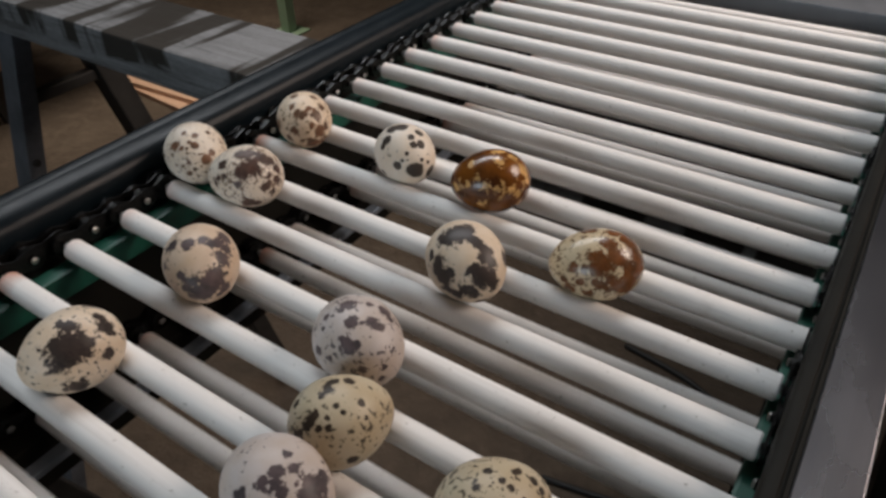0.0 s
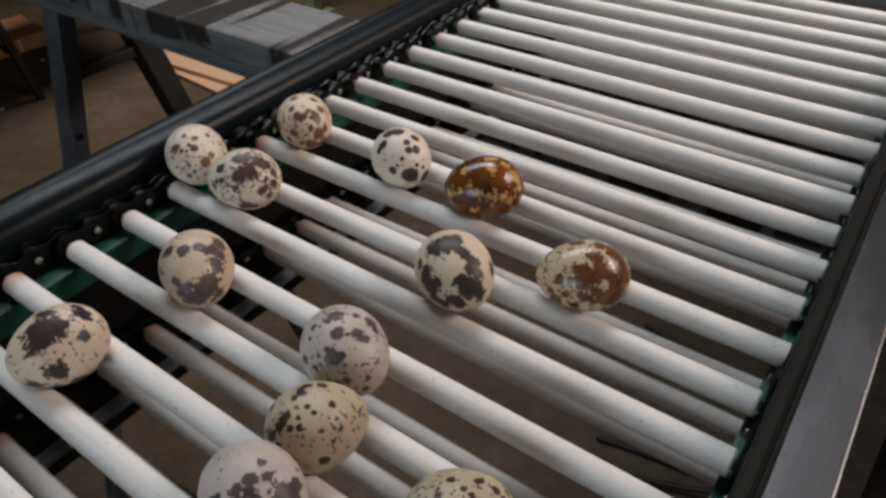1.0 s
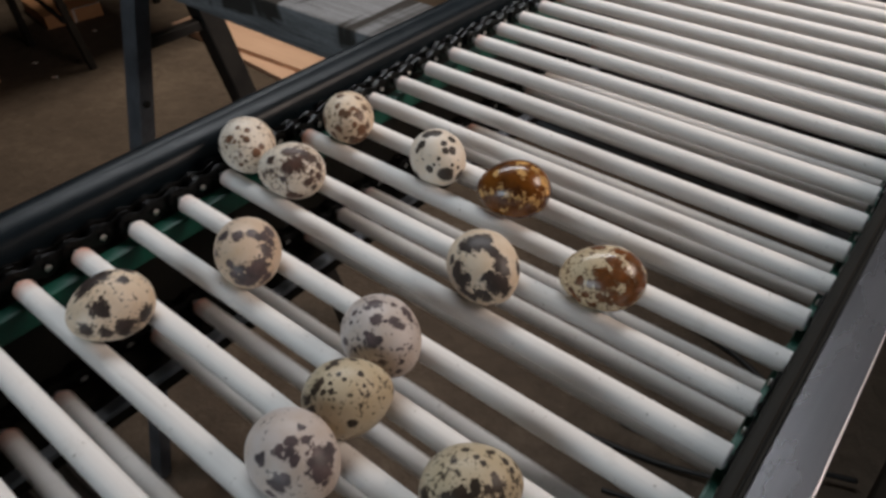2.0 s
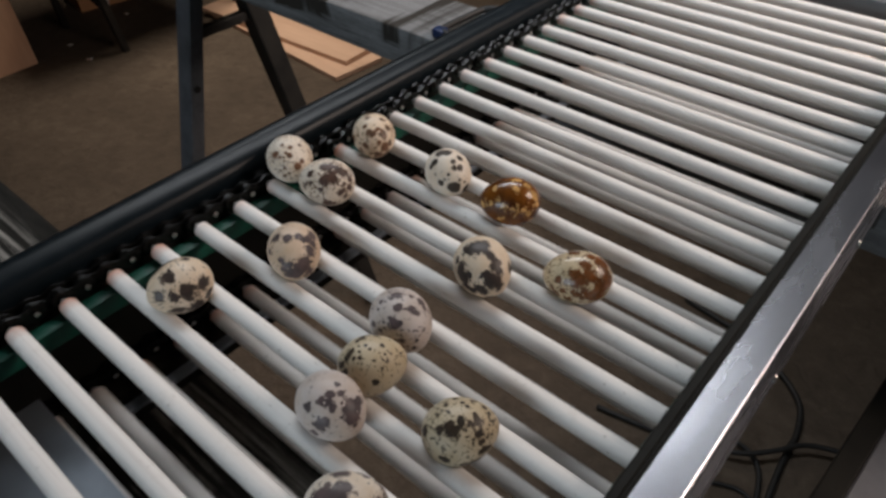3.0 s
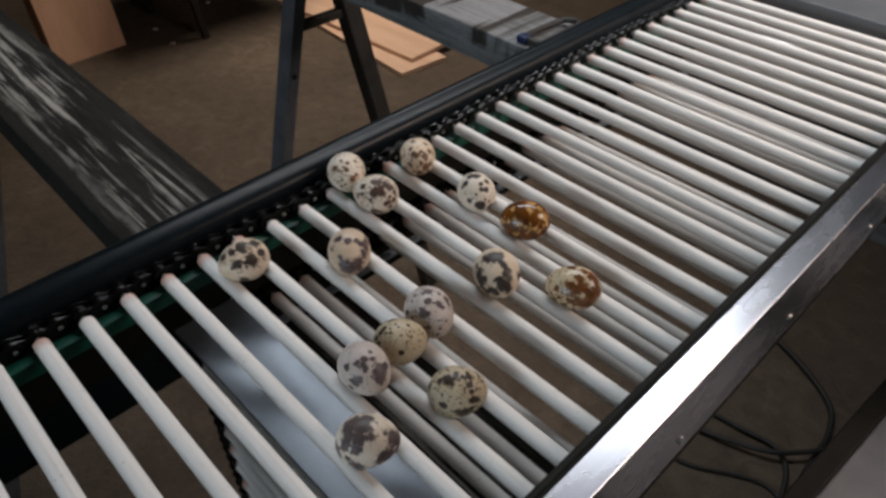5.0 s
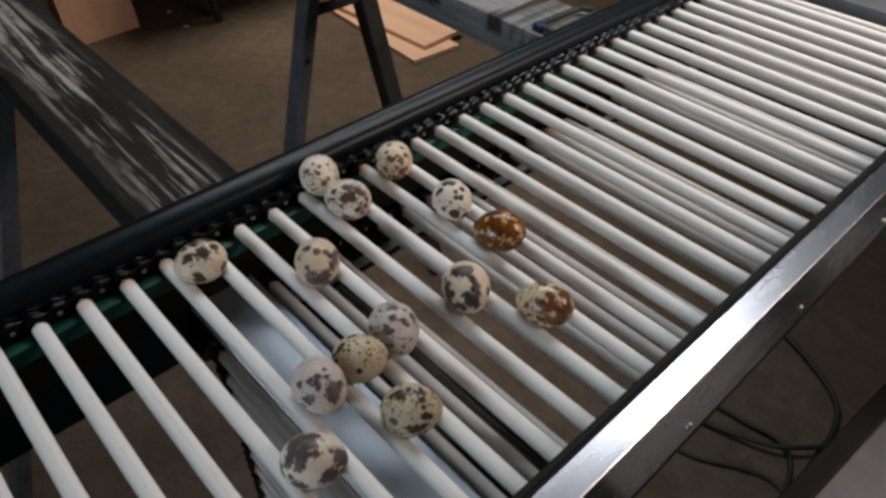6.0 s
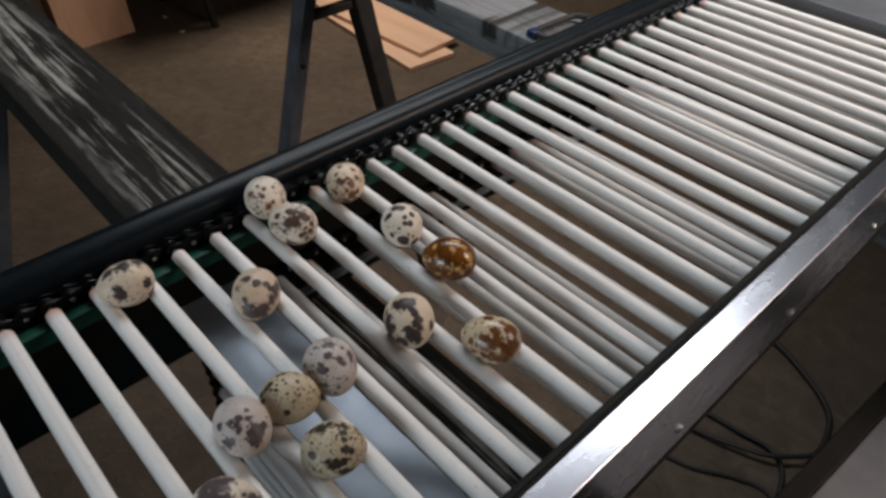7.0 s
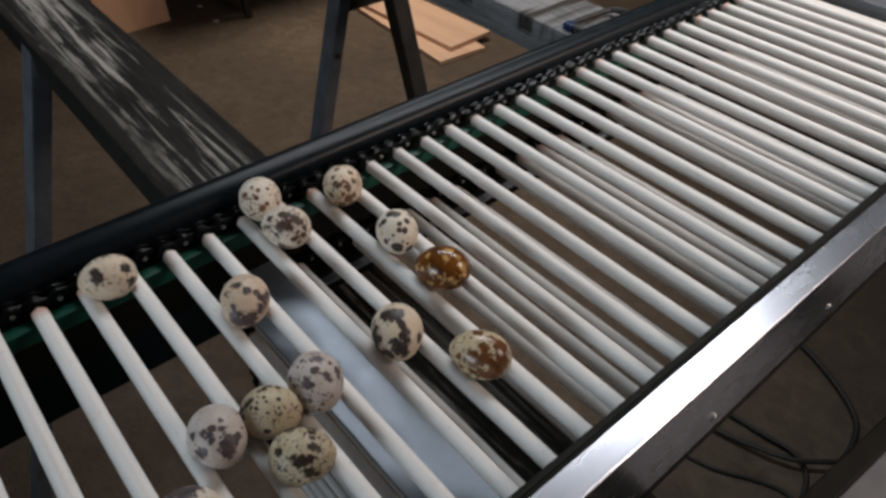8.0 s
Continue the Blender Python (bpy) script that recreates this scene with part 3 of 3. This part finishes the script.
egg("speckled cream quail egg with a rust-brown blunt end", -0.52, [(0, 0.184), (8, 0.186)], 0.0331, 0.0251, 210,
    egg_material("shell", STRAW, [(-0.05, 0.74, 0.67, 0.22), (-0.31, 0.59, 0.74, 0.18), (-0.18, 0.25, 0.95, 0.12), (-0.37, -0.16, 0.91, 0.12), (-0.69, -0.1, 0.71, 0.19), (-0.77, 0.22, 0.6, 0.15), (-0.85, 0.41, 0.33, 0.17), (-0.71, 0.65, 0.26, 0.18), (-0.69, 0.73, -0.04, 0.17), (-0.42, 0.91, 0.05, 0.14), (-0.05, 0.99, 0.09, 0.11), (0.11, 0.98, 0.17, 0.08), (0.65, 0.63, 0.42, 0.07), (0.44, 0.76, 0.48, 0.06), (0.71, 0.66, -0.23, 0.1), (0.82, 0.57, -0.02, 0.07), (0.51, 0.85, 0.09, 0.06), (0.28, 0.92, -0.28, 0.09), (0.25, 0.62, 0.75, 0.08), (-0.26, 0.93, 0.25, 0.08), (0.25, -0.41, 0.88, 0.14), (-0.02, 0.06, -1.0, 0.16), (-0.09, -0.75, 0.66, 0.11), (0.46, -0.87, -0.19, 0.13)], (0.115, 0.042, 0.010), 1.05, fine_colour=BROWN, gloss=0.26, fringe=0.3, grow=1.2))
egg("cream quail egg thickly speckled with brown", -1.5, [(0, 0.035), (8, 0.0347)], 0.0321, 0.0259, 210,
    egg_material("shell", WHITE, [(-0.32, 0.67, 0.67, 0.24), (-0.45, 0.48, 0.75, 0.18), (-0.24, 0.78, 0.57, 0.15), (-0.08, 0.29, 0.95, 0.15), (-0.31, 0.17, 0.94, 0.15), (-0.62, 0.19, 0.76, 0.16), (-0.79, 0.12, 0.59, 0.12), (-0.94, 0.13, 0.31, 0.09), (0.47, 0.52, 0.71, 0.11), (-0.05, 0.96, 0.26, 0.09), (0.39, 0.79, 0.46, 0.06), (0.58, 0.72, 0.38, 0.06), (-0.77, 0.64, 0.07, 0.1), (-0.84, 0.52, -0.18, 0.08), (-0.95, 0.3, 0.1, 0.09), (-0.26, 0.88, -0.4, 0.15), (-0.48, 0.76, -0.44, 0.09), (-0.83, 0.45, 0.33, 0.06), (0.69, 0.7, 0.17, 0.06), (-0.58, -0.53, -0.62, 0.11), (-0.85, -0.51, -0.09, 0.14), (-0.25, -0.86, 0.44, 0.13), (-0.11, -0.94, -0.31, 0.13), (0.43, -0.89, 0.16, 0.09)], UMBER, 1.0, fine_colour=BROWN))
egg("tan quail egg with slate-grey blotches", -3.5, [(0, 0.0659), (3.5, 0.067), (4.5, 0.0689), (8, 0.0762)], 0.0332, 0.0259, -35,
    egg_material("shell", TAN, [(0.25, 0.23, 0.94, 0.11), (0.35, 0.37, 0.86, 0.12), (0.29, 0.56, 0.77, 0.13), (-0.06, 0.73, 0.68, 0.16), (0.37, 0.71, 0.59, 0.11), (0.4, -0.22, 0.89, 0.06), (0.09, -0.5, 0.86, 0.05), (0.85, -0.4, 0.33, 0.09), (0.78, -0.48, 0.4, 0.08), (0.92, -0.22, 0.31, 0.09), (0.91, -0.39, 0.12, 0.1), (0.98, 0.03, 0.17, 0.09), (0.99, 0.11, 0.03, 0.09), (0.91, 0.4, -0.12, 0.12), (0.94, 0.27, -0.2, 0.09), (0.96, -0.01, 0.27, 0.07), (0.93, -0.35, -0.08, 0.08), (0.8, 0.32, 0.51, 0.03), (0.2, -0.9, 0.39, 0.08), (0.03, -0.57, 0.82, 0.16), (0.28, -0.19, 0.94, 0.13), (0.94, 0.25, 0.22, 0.19), (1.0, -0.07, 0.02, 0.17), (0.64, 0.56, 0.53, 0.15)], SLATE, 0.25))
egg("dull lilac-grey quail egg with dusky spots", -3.5, [(0, 0.1388), (4.5, 0.1415), (7, 0.145), (8, 0.1482)], 0.0331, 0.0267, -20,
    egg_material("shell", LILAC, [(0.22, -0.27, 0.94, 0.11), (0.46, 0.18, 0.87, 0.11), (0.54, 0.25, 0.8, 0.08), (-0.27, -0.01, 0.96, 0.12), (-0.23, -0.22, 0.95, 0.06), (0.56, -0.53, 0.64, 0.13), (0.33, -0.59, 0.73, 0.06), (0.65, -0.38, 0.66, 0.07), (-0.09, -0.96, 0.27, 0.1), (0.3, -0.91, 0.29, 0.05), (-0.37, -0.52, 0.77, 0.05), (0.17, 0.63, 0.76, 0.12), (0.37, 0.63, 0.68, 0.08), (-0.04, 0.4, 0.92, 0.06), (0.98, -0.05, 0.19, 0.04), (0.99, -0.14, -0.03, 0.04), (0.86, -0.45, 0.24, 0.06), (-0.23, -0.7, 0.67, 0.04), (0.37, -0.07, 0.93, 0.04), (0.91, 0.14, -0.4, 0.06), (-0.32, -0.88, -0.34, 0.07), (-0.01, -0.67, -0.74, 0.06), (-0.38, 0.92, 0.12, 0.07), (-0.6, 0.49, -0.64, 0.05)], SLATE, 0.6))
egg("olive-cream quail egg with sparse dark specks", -4.5, [(0, 0.153), (2, 0.1484), (4.5, 0.1459), (7, 0.1462), (8, 0.1485)], 0.0301, 0.0251, 60,
    egg_material("shell", OLIVE, [(-0.16, 0.11, 0.98, 0.1), (-0.31, 0.04, 0.95, 0.07), (0.02, 0.29, 0.96, 0.09), (-0.55, -0.29, 0.79, 0.07), (-0.64, -0.32, 0.7, 0.09), (-0.73, -0.33, 0.6, 0.07), (-0.89, -0.26, 0.38, 0.1), (-0.88, -0.42, 0.22, 0.1), (-0.75, 0.3, 0.59, 0.06), (-0.57, -0.5, 0.65, 0.05), (-0.42, -0.61, 0.67, 0.05), (0.38, -0.41, 0.83, 0.06), (-0.05, -0.51, 0.86, 0.04), (-0.14, -0.34, 0.93, 0.05), (0.37, -0.68, 0.63, 0.04), (0.35, 0.21, 0.91, 0.09), (-0.38, -0.46, 0.8, 0.04), (-0.63, -0.41, -0.65, 0.08), (0.8, 0.6, 0.08, 0.05), (-0.15, -0.98, -0.11, 0.08), (0.98, -0.2, -0.07, 0.08), (-0.37, 0.92, -0.15, 0.07), (0.29, -0.28, -0.92, 0.05), (0.62, -0.08, -0.78, 0.08)], DARK, 0.6))
egg("large cream quail egg with big dark blotches", -5.5, [(0, 0.0648), (1, 0.0589), (2, 0.0502), (4.5, 0.0338), (6.5, 0.021), (8, 0.0102)], 0.0316, 0.0255, 260,
    egg_material("shell", CREAM, [(0.23, 0.69, 0.68, 0.3), (0.01, 0.59, 0.81, 0.24), (-0.07, 0.74, 0.67, 0.22), (0.43, 0.74, 0.51, 0.19), (-0.11, 0.84, 0.52, 0.13), (-0.31, 0.75, 0.59, 0.09), (-0.08, 0.33, 0.94, 0.12), (0.02, 0.15, 0.99, 0.09), (-0.68, 0.43, 0.6, 0.11), (-0.74, 0.49, 0.46, 0.1), (-0.67, 0.25, 0.7, 0.08), (-0.49, 0.86, 0.14, 0.1), (0.36, -0.91, 0.21, 0.21), (0.41, -0.91, -0.05, 0.16), (-0.73, -0.67, 0.11, 0.15), (-0.75, -0.32, 0.57, 0.15), (0.36, 0.87, -0.33, 0.19), (-0.0, 0.31, -0.95, 0.22), (-0.57, 0.28, -0.78, 0.18), (0.84, 0.31, -0.44, 0.14), (0.54, -0.35, -0.77, 0.18), (-0.1, -0.46, -0.88, 0.22), (-0.66, -0.23, -0.72, 0.15), (0.48, 0.29, -0.83, 0.13)], INK, 0.6))
egg("white quail egg with small brown specks", -1.46, [(0, 0.0026), (8, 0.0013)], 0.0326, 0.0263, -25,
    egg_material("shell", WHITE, [(0.34, -0.64, 0.68, 0.12), (0.44, 0.03, 0.9, 0.08), (0.7, -0.11, 0.7, 0.09), (0.31, 0.48, 0.82, 0.06), (0.18, -0.25, 0.95, 0.06), (0.87, 0.29, 0.39, 0.07), (0.96, 0.07, 0.29, 0.1), (0.87, -0.4, 0.28, 0.05), (0.88, -0.47, -0.07, 0.06), (0.57, -0.49, 0.65, 0.06), (0.58, -0.22, 0.79, 0.05), (0.95, -0.29, 0.09, 0.04), (0.69, -0.35, 0.64, 0.04), (-0.87, 0.2, 0.45, 0.05), (-0.78, -0.61, -0.15, 0.06), (-0.59, -0.53, 0.61, 0.08), (0.73, -0.3, -0.62, 0.06), (-0.86, 0.51, -0.02, 0.07), (0.02, 0.13, -0.99, 0.08), (-0.05, -0.97, 0.23, 0.05), (-0.37, 0.91, -0.16, 0.04), (0.61, 0.78, 0.09, 0.08), (0.47, 0.72, -0.51, 0.08), (-0.1, 0.98, 0.16, 0.06)], BROWN, 0.7, rag_size=0.5))
egg("pale grey quail egg with a cluster of dusky blotches", -5.52, [(0, 0.1545), (2, 0.1519), (4.5, 0.1479), (8, 0.1453)], 0.0321, 0.0259, -5,
    egg_material("shell", LILAC, [(0.28, -0.1, 0.96, 0.1), (0.4, -0.25, 0.88, 0.1), (0.44, 0.21, 0.87, 0.1), (0.13, 0.29, 0.95, 0.07), (0.19, -0.43, 0.88, 0.1), (0.54, -0.26, 0.8, 0.11), (0.8, 0.12, 0.59, 0.15), (0.78, 0.33, 0.53, 0.13), (0.9, 0.04, 0.42, 0.17), (0.7, 0.53, 0.48, 0.1), (0.52, -0.76, 0.39, 0.16), (0.59, -0.63, 0.5, 0.11), (0.63, 0.02, 0.77, 0.05), (-0.2, 0.96, 0.21, 0.13), (0.72, 0.51, -0.48, 0.1), (-0.33, 0.88, -0.33, 0.09), (-0.13, -0.69, -0.71, 0.08), (-0.71, 0.65, -0.26, 0.1), (0.04, -0.97, -0.26, 0.09), (-0.8, 0.54, 0.26, 0.13), (-0.51, -0.73, -0.46, 0.09), (-0.53, -0.09, -0.84, 0.1), (-0.03, -0.73, 0.68, 0.11), (0.39, -0.92, -0.03, 0.1)], SLATE, 0.2))
egg("olive quail egg with black specks and smudges", -4.55, [(0, 0.2025), (2, 0.1995), (4.5, 0.1926), (6.5, 0.187), (8, 0.1781)], 0.0306, 0.0255, 55,
    egg_material("shell", OLIVE, [(-0.38, -0.67, 0.64, 0.17), (-0.66, -0.51, 0.55, 0.1), (-0.07, -0.63, 0.77, 0.11), (0.41, -0.61, 0.68, 0.13), (0.17, -0.7, 0.69, 0.09), (-0.94, -0.13, 0.33, 0.1), (0.39, -0.85, 0.36, 0.11), (0.44, -0.89, 0.1, 0.09), (-0.67, -0.69, -0.27, 0.1), (0.48, -0.85, -0.2, 0.11), (0.03, -0.7, -0.71, 0.16), (0.37, -0.7, -0.61, 0.11), (0.32, -0.31, -0.9, 0.16), (0.54, -0.13, -0.83, 0.1), (0.35, -0.91, -0.24, 0.08), (0.63, -0.73, -0.27, 0.08), (-0.18, -0.81, -0.56, 0.08), (-0.0, 0.23, 0.97, 0.06), (0.51, 0.11, 0.85, 0.08), (0.74, -0.1, 0.66, 0.06), (0.14, -0.04, 0.99, 0.05), (-0.34, 0.03, 0.94, 0.06), (0.25, -0.21, 0.95, 0.05), (0.81, -0.26, 0.53, 0.06)], DARK, 0.9))
egg("pale quail egg with a broad grey smudge", -6.55, [(0, 0.192), (4.5, 0.1828), (6.5, 0.1775), (8, 0.174)], 0.0311, 0.0251, 50,
    egg_material("shell", WHITE, [(-0.43, -0.44, 0.79, 0.27), (-0.13, -0.64, 0.76, 0.28), (-0.62, -0.51, 0.6, 0.18), (-0.24, -0.87, 0.43, 0.24), (-0.62, -0.73, 0.29, 0.18), (0.02, -0.38, 0.92, 0.2), (0.17, -0.88, 0.44, 0.11), (-0.36, -0.93, 0.03, 0.15), (-0.72, -0.69, 0.08, 0.12), (0.67, -0.61, 0.42, 0.06), (-0.66, -0.66, -0.35, 0.08), (0.93, 0.21, 0.31, 0.16), (0.62, 0.38, 0.68, 0.14), (-0.91, 0.33, 0.24, 0.22), (-0.95, -0.27, -0.17, 0.19), (-0.69, 0.71, 0.14, 0.13), (0.98, -0.14, -0.16, 0.24), (0.63, -0.64, -0.43, 0.25), (0.91, -0.39, 0.15, 0.24), (-0.38, -0.58, -0.72, 0.21), (0.23, 0.97, -0.07, 0.2), (-0.65, 0.13, -0.75, 0.14), (0.0, -0.18, -0.98, 0.24), (-0.01, 0.29, 0.96, 0.18)], SLATE, 0.3))


# ---- sawhorses under the conveyor ----
def sawhorse(label, y0, y1, wood, depth, x0, legs, braced):
    """legs: x of a pair, then the y at which each of the two starts and stands."""
    top, x1 = -0.1225, 0.62
    horse = tagged(new("sawhorse"), label, "sawhorse")
    part("beam", box(bmesh.new(), (x0, y0, top - depth), (x1, y1, top), 0.004), wood, horse)
    for x, front, back in legs:
        for k, (ya, yb) in enumerate((front, back)):
            # the front leg takes the greyer steel, the back leg the near-black one
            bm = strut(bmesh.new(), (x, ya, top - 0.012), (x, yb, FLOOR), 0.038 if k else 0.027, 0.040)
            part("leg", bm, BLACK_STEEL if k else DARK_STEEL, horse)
        if braced:
            part("brace", box(bmesh.new(), (x - 0.009, front[0] - 0.030, top - 0.160), (x + 0.009, back[0] + 0.030, top - 0.142), 0.003), BLACK_STEEL, horse)
            bm = lathe(bmesh.new(), [(0.0, 0.006), (0.004, 0.006), (0.005, 0.004)], "x", 8)
            part("bolt", bm, BLACK_STEEL, horse).location = (x + 0.021, front[0] + (front[1] - front[0]) * 0.22, top - 0.235)
    return horse


sawhorse("weathered grey timber sawhorse with dark steel legs", 0.238, 0.350, BEAM_GREY, 0.050, -1.00, ((-0.79, (0.266, -0.014), (0.335, 0.58)), (0.55, (0.27, -0.05), (0.32, 0.62))), True)
sawhorse("dark grimy timber sawhorse streaked with pale dust", -0.338, -0.226, BEAM_DARK, 0.050, -1.05, ((-0.67, (-0.322, -0.68), (-0.245, 0.10)), (0.55, (-0.31, -0.66), (-0.25, 0.10))), False)


def clamp():
    ob = tagged(new("clamp"), "black wire-handled clamp with a blue end lying on the grey beam", "clamp")
    z = -0.1155
    tube("loop", [(-0.230, 0.252, z), (-0.207, 0.252, z), (-0.202, 0.266, z + 0.002), (-0.202, 0.325, z + 0.004), (-0.209, 0.339, z + 0.004), (-0.226, 0.337, z + 0.002), (-0.234, 0.325, z), (-0.236, 0.266, z)],
         0.0042, CABLE, ob, "", True)
    part("jaw", box(bmesh.new(), (-0.242, 0.244, z - 0.0068), (-0.226, 0.259, z + 0.004), 0.003), BLUE_PLASTIC, ob, "dark blue plastic jaw")


clamp()


# ---- beyond the conveyor ----
def far_things():
    # two boards, one on the other
    b = tagged(link_mesh("pine_board", box(bmesh.new(), (-0.50, -0.13, 0), (0.50, 0.13, 0.022), 0.002), PINE), "pale pine board lying flat on the floor", "board", "loose boards")
    b.matrix_world = pose(-2.32, 1.56, FLOOR, 0, 0, -4)
    c = copy_thing(b, pose(-2.38, 1.60, FLOOR + 0.0225, 0, 0, 3))
    tagged(c, "pale pine board lying across another board")
    # plywood box
    crate = tagged(new("plywood_box"), "upright plywood box standing on the concrete floor", "box")
    crate.matrix_world = pose(-3.00, 0.495, FLOOR, 0, -6, 3)
    for lo, hi in (((-0.012, -0.165, 0), (0.0, 0.165, 0.335)), ((-0.11, -0.165, 0), (-0.098, 0.165, 0.335)), ((-0.098, -0.165, 0.0), (-0.012, -0.153, 0.335)), ((-0.098, 0.153, 0.0), (-0.012, 0.165, 0.335))):
        part("panel", box(bmesh.new(), lo, hi, 0.001), PLY, crate)
    # a dark stand far off
    stand = tagged(new("steel_stand"), "thin dark steel trestle stand far off", "stand")
    for a, b2 in (((-2.73, 0.84, -0.35), (-2.81, 0.98, FLOOR)), ((-3.20, 0.86, -0.35), (-3.28, 0.93, FLOOR)), ((-2.73, 1.50, -0.35), (-2.81, 1.62, FLOOR)), ((-3.20, 1.50, -0.35), (-3.28, 1.62, FLOOR))):
        part("leg", strut(bmesh.new(), a, b2, 0.030, 0.030), BLACK_STEEL, stand)
    part("top", box(bmesh.new(), (-3.30, 0.78, -0.352), (-2.66, 1.56, -0.30), 0.004), BLACK_STEEL, stand)
    part("brace", strut(bmesh.new(), (-2.78, 0.92, -0.95), (-3.25, 0.91, -0.80), 0.016, 0.016, (0, 0, 1)), BLACK_STEEL, stand)
    post = tagged(new("steel_post"), "green painted steel post with a square foot plate", "post")
    part("post_shaft", box(bmesh.new(), (-2.53, 2.34, FLOOR + 0.008), (-2.47, 2.40, 0.9), 0.004), POST_GREEN, post)
    part("foot_plate", box(bmesh.new(), (-2.58, 2.29, FLOOR), (-2.42, 2.45, FLOOR + 0.008), 0.002), POST_GREEN, post)
    # low carton with white-taped edges behind the stand
    carton = tagged(new("carton"), "low cardboard carton with white tape along its edges", "carton")
    carton.matrix_world = pose(-3.37, 1.21, FLOOR, 0, 0, -8)
    part("carton_body", box(bmesh.new(), (-0.34, -0.14, 0), (0, 0.14, 0.065), 0.002), CARD, carton)
    part("tape", box(bmesh.new(), (-0.010, 0.0, 0.0652), (0.0014, 0.14, 0.0664)), ROD, carton, "white paper tape")
    part("tape", box(bmesh.new(), (0.0002, -0.006, 0.0), (0.0014, 0.006, 0.0650)), ROD, carton, "white paper tape")
    for x, y, r in ((-3.075, 0.845, 20), (-2.865, 0.828, 50), (-3.20, 1.21, 10)):
        ob = tagged(link_mesh("paper_scrap", box(bmesh.new(), (-0.012, -0.009, 0), (0.012, 0.009, 0.003), 0.001), ROD), "tiny white scrap on the floor", "scrap", "scraps on the floor")
        ob.matrix_world = pose(x, y, FLOOR, 0, 0, r)
    # the lower panel beside the aluminium rail, and its cables
    bench = tagged(new("steel_bench"), "low grey sheet steel bench top with a black edge", "bench")
    # unseen far stretch added to the bench, to keep lamp_warm off the floor
    part("top", box(bmesh.new(), (0.347, -0.9, -0.318), (0.95, 1.75, -0.300), 0.002), BENCH_STEEL, bench)
    part("edge_strip", box(bmesh.new(), (0.326, -0.9, -0.330), (0.3468, 1.75, -0.296), 0.002), RAIL_BLACK, bench, "black edge strip")
    for x in (0.40, 0.90):
        for y in (-0.85, 1.70):
            part("leg", box(bmesh.new(), (x - 0.02, y - 0.02, FLOOR), (x + 0.02, y + 0.02, -0.3182), 0.002), BLACK_STEEL, bench)
    bench.matrix_world = pose(0.335, 0.05, 0, 0, 0, -4) @ pose(-0.335, -0.05, 0)
    z = FLOOR + 0.010
    for i, pts in enumerate(([(-0.10, 1.14, z), (0.03, 1.12, z), (0.10, 1.10, z), (0.18, 1.06, z), (0.24, 1.02, z), (0.28, 0.97, z), (0.30, 0.89, z), (0.30, 0.83, z), (0.31, 0.70, z), (0.34, 0.50, z)],
                             [(0.42, 0.90, z + 0.022), (0.33, 0.86, z + 0.022), (0.28, 0.80, z + 0.022), (0.23, 0.75, z + 0.020), (0.16, 0.72, z + 0.010), (0.05, 0.69, z), (-0.10, 0.66, z)],
                             [(-0.05, 0.74, z), (0.05, 0.76, z), (0.13, 0.77, z), (0.22, 0.78, z), (0.27, 0.74, z), (0.30, 0.64, z)],
                             [(0.00, 0.56, z - 0.004), (0.06, 0.58, z - 0.004), (0.12, 0.60, z - 0.004), (0.20, 0.65, z - 0.004), (0.27, 0.67, z - 0.004), (0.36, 0.62, z - 0.004)])):
        tagged(tube("cable", pts, (0.0074, 0.0062, 0.0062, 0.0048)[i], CABLE), "black rubber cable lying in a loop on the floor", "cable", "cables on the floor")


far_things()


# ---- what moves ----
def travel(t):
    """How far the rods have come by then, in metres."""
    return 0.0395 * t - 0.00021 * t * t


def motions():
    for rod, u0, slide in rods:
        turning = len({round(on_loop(u0 - travel(8.0 * i / 16))[2], 6) for i in range(17)}) > 1
        rows = []
        steps = 40 if turning else 8
        for i in range(steps + 1):
            t = 8.0 * i / steps
            y, z, a = on_loop(u0 - travel(t))
            rows.append((t, pose(slide, y, z, math.degrees(a), 0, 0)))
        walk(rod, rows)
    for ob, y0, x, z, heading, roll in EGGS:
        rows = []
        for i in range(17):
            t = i / 2
            across = between(x, t)
            rows.append((t, pose(across, y0 - travel(t), z, 0, 0, heading) @ pose(0, 0, 0, roll * (across - x[0][1]), 0, 0)))
        walk(ob, rows)


motions()
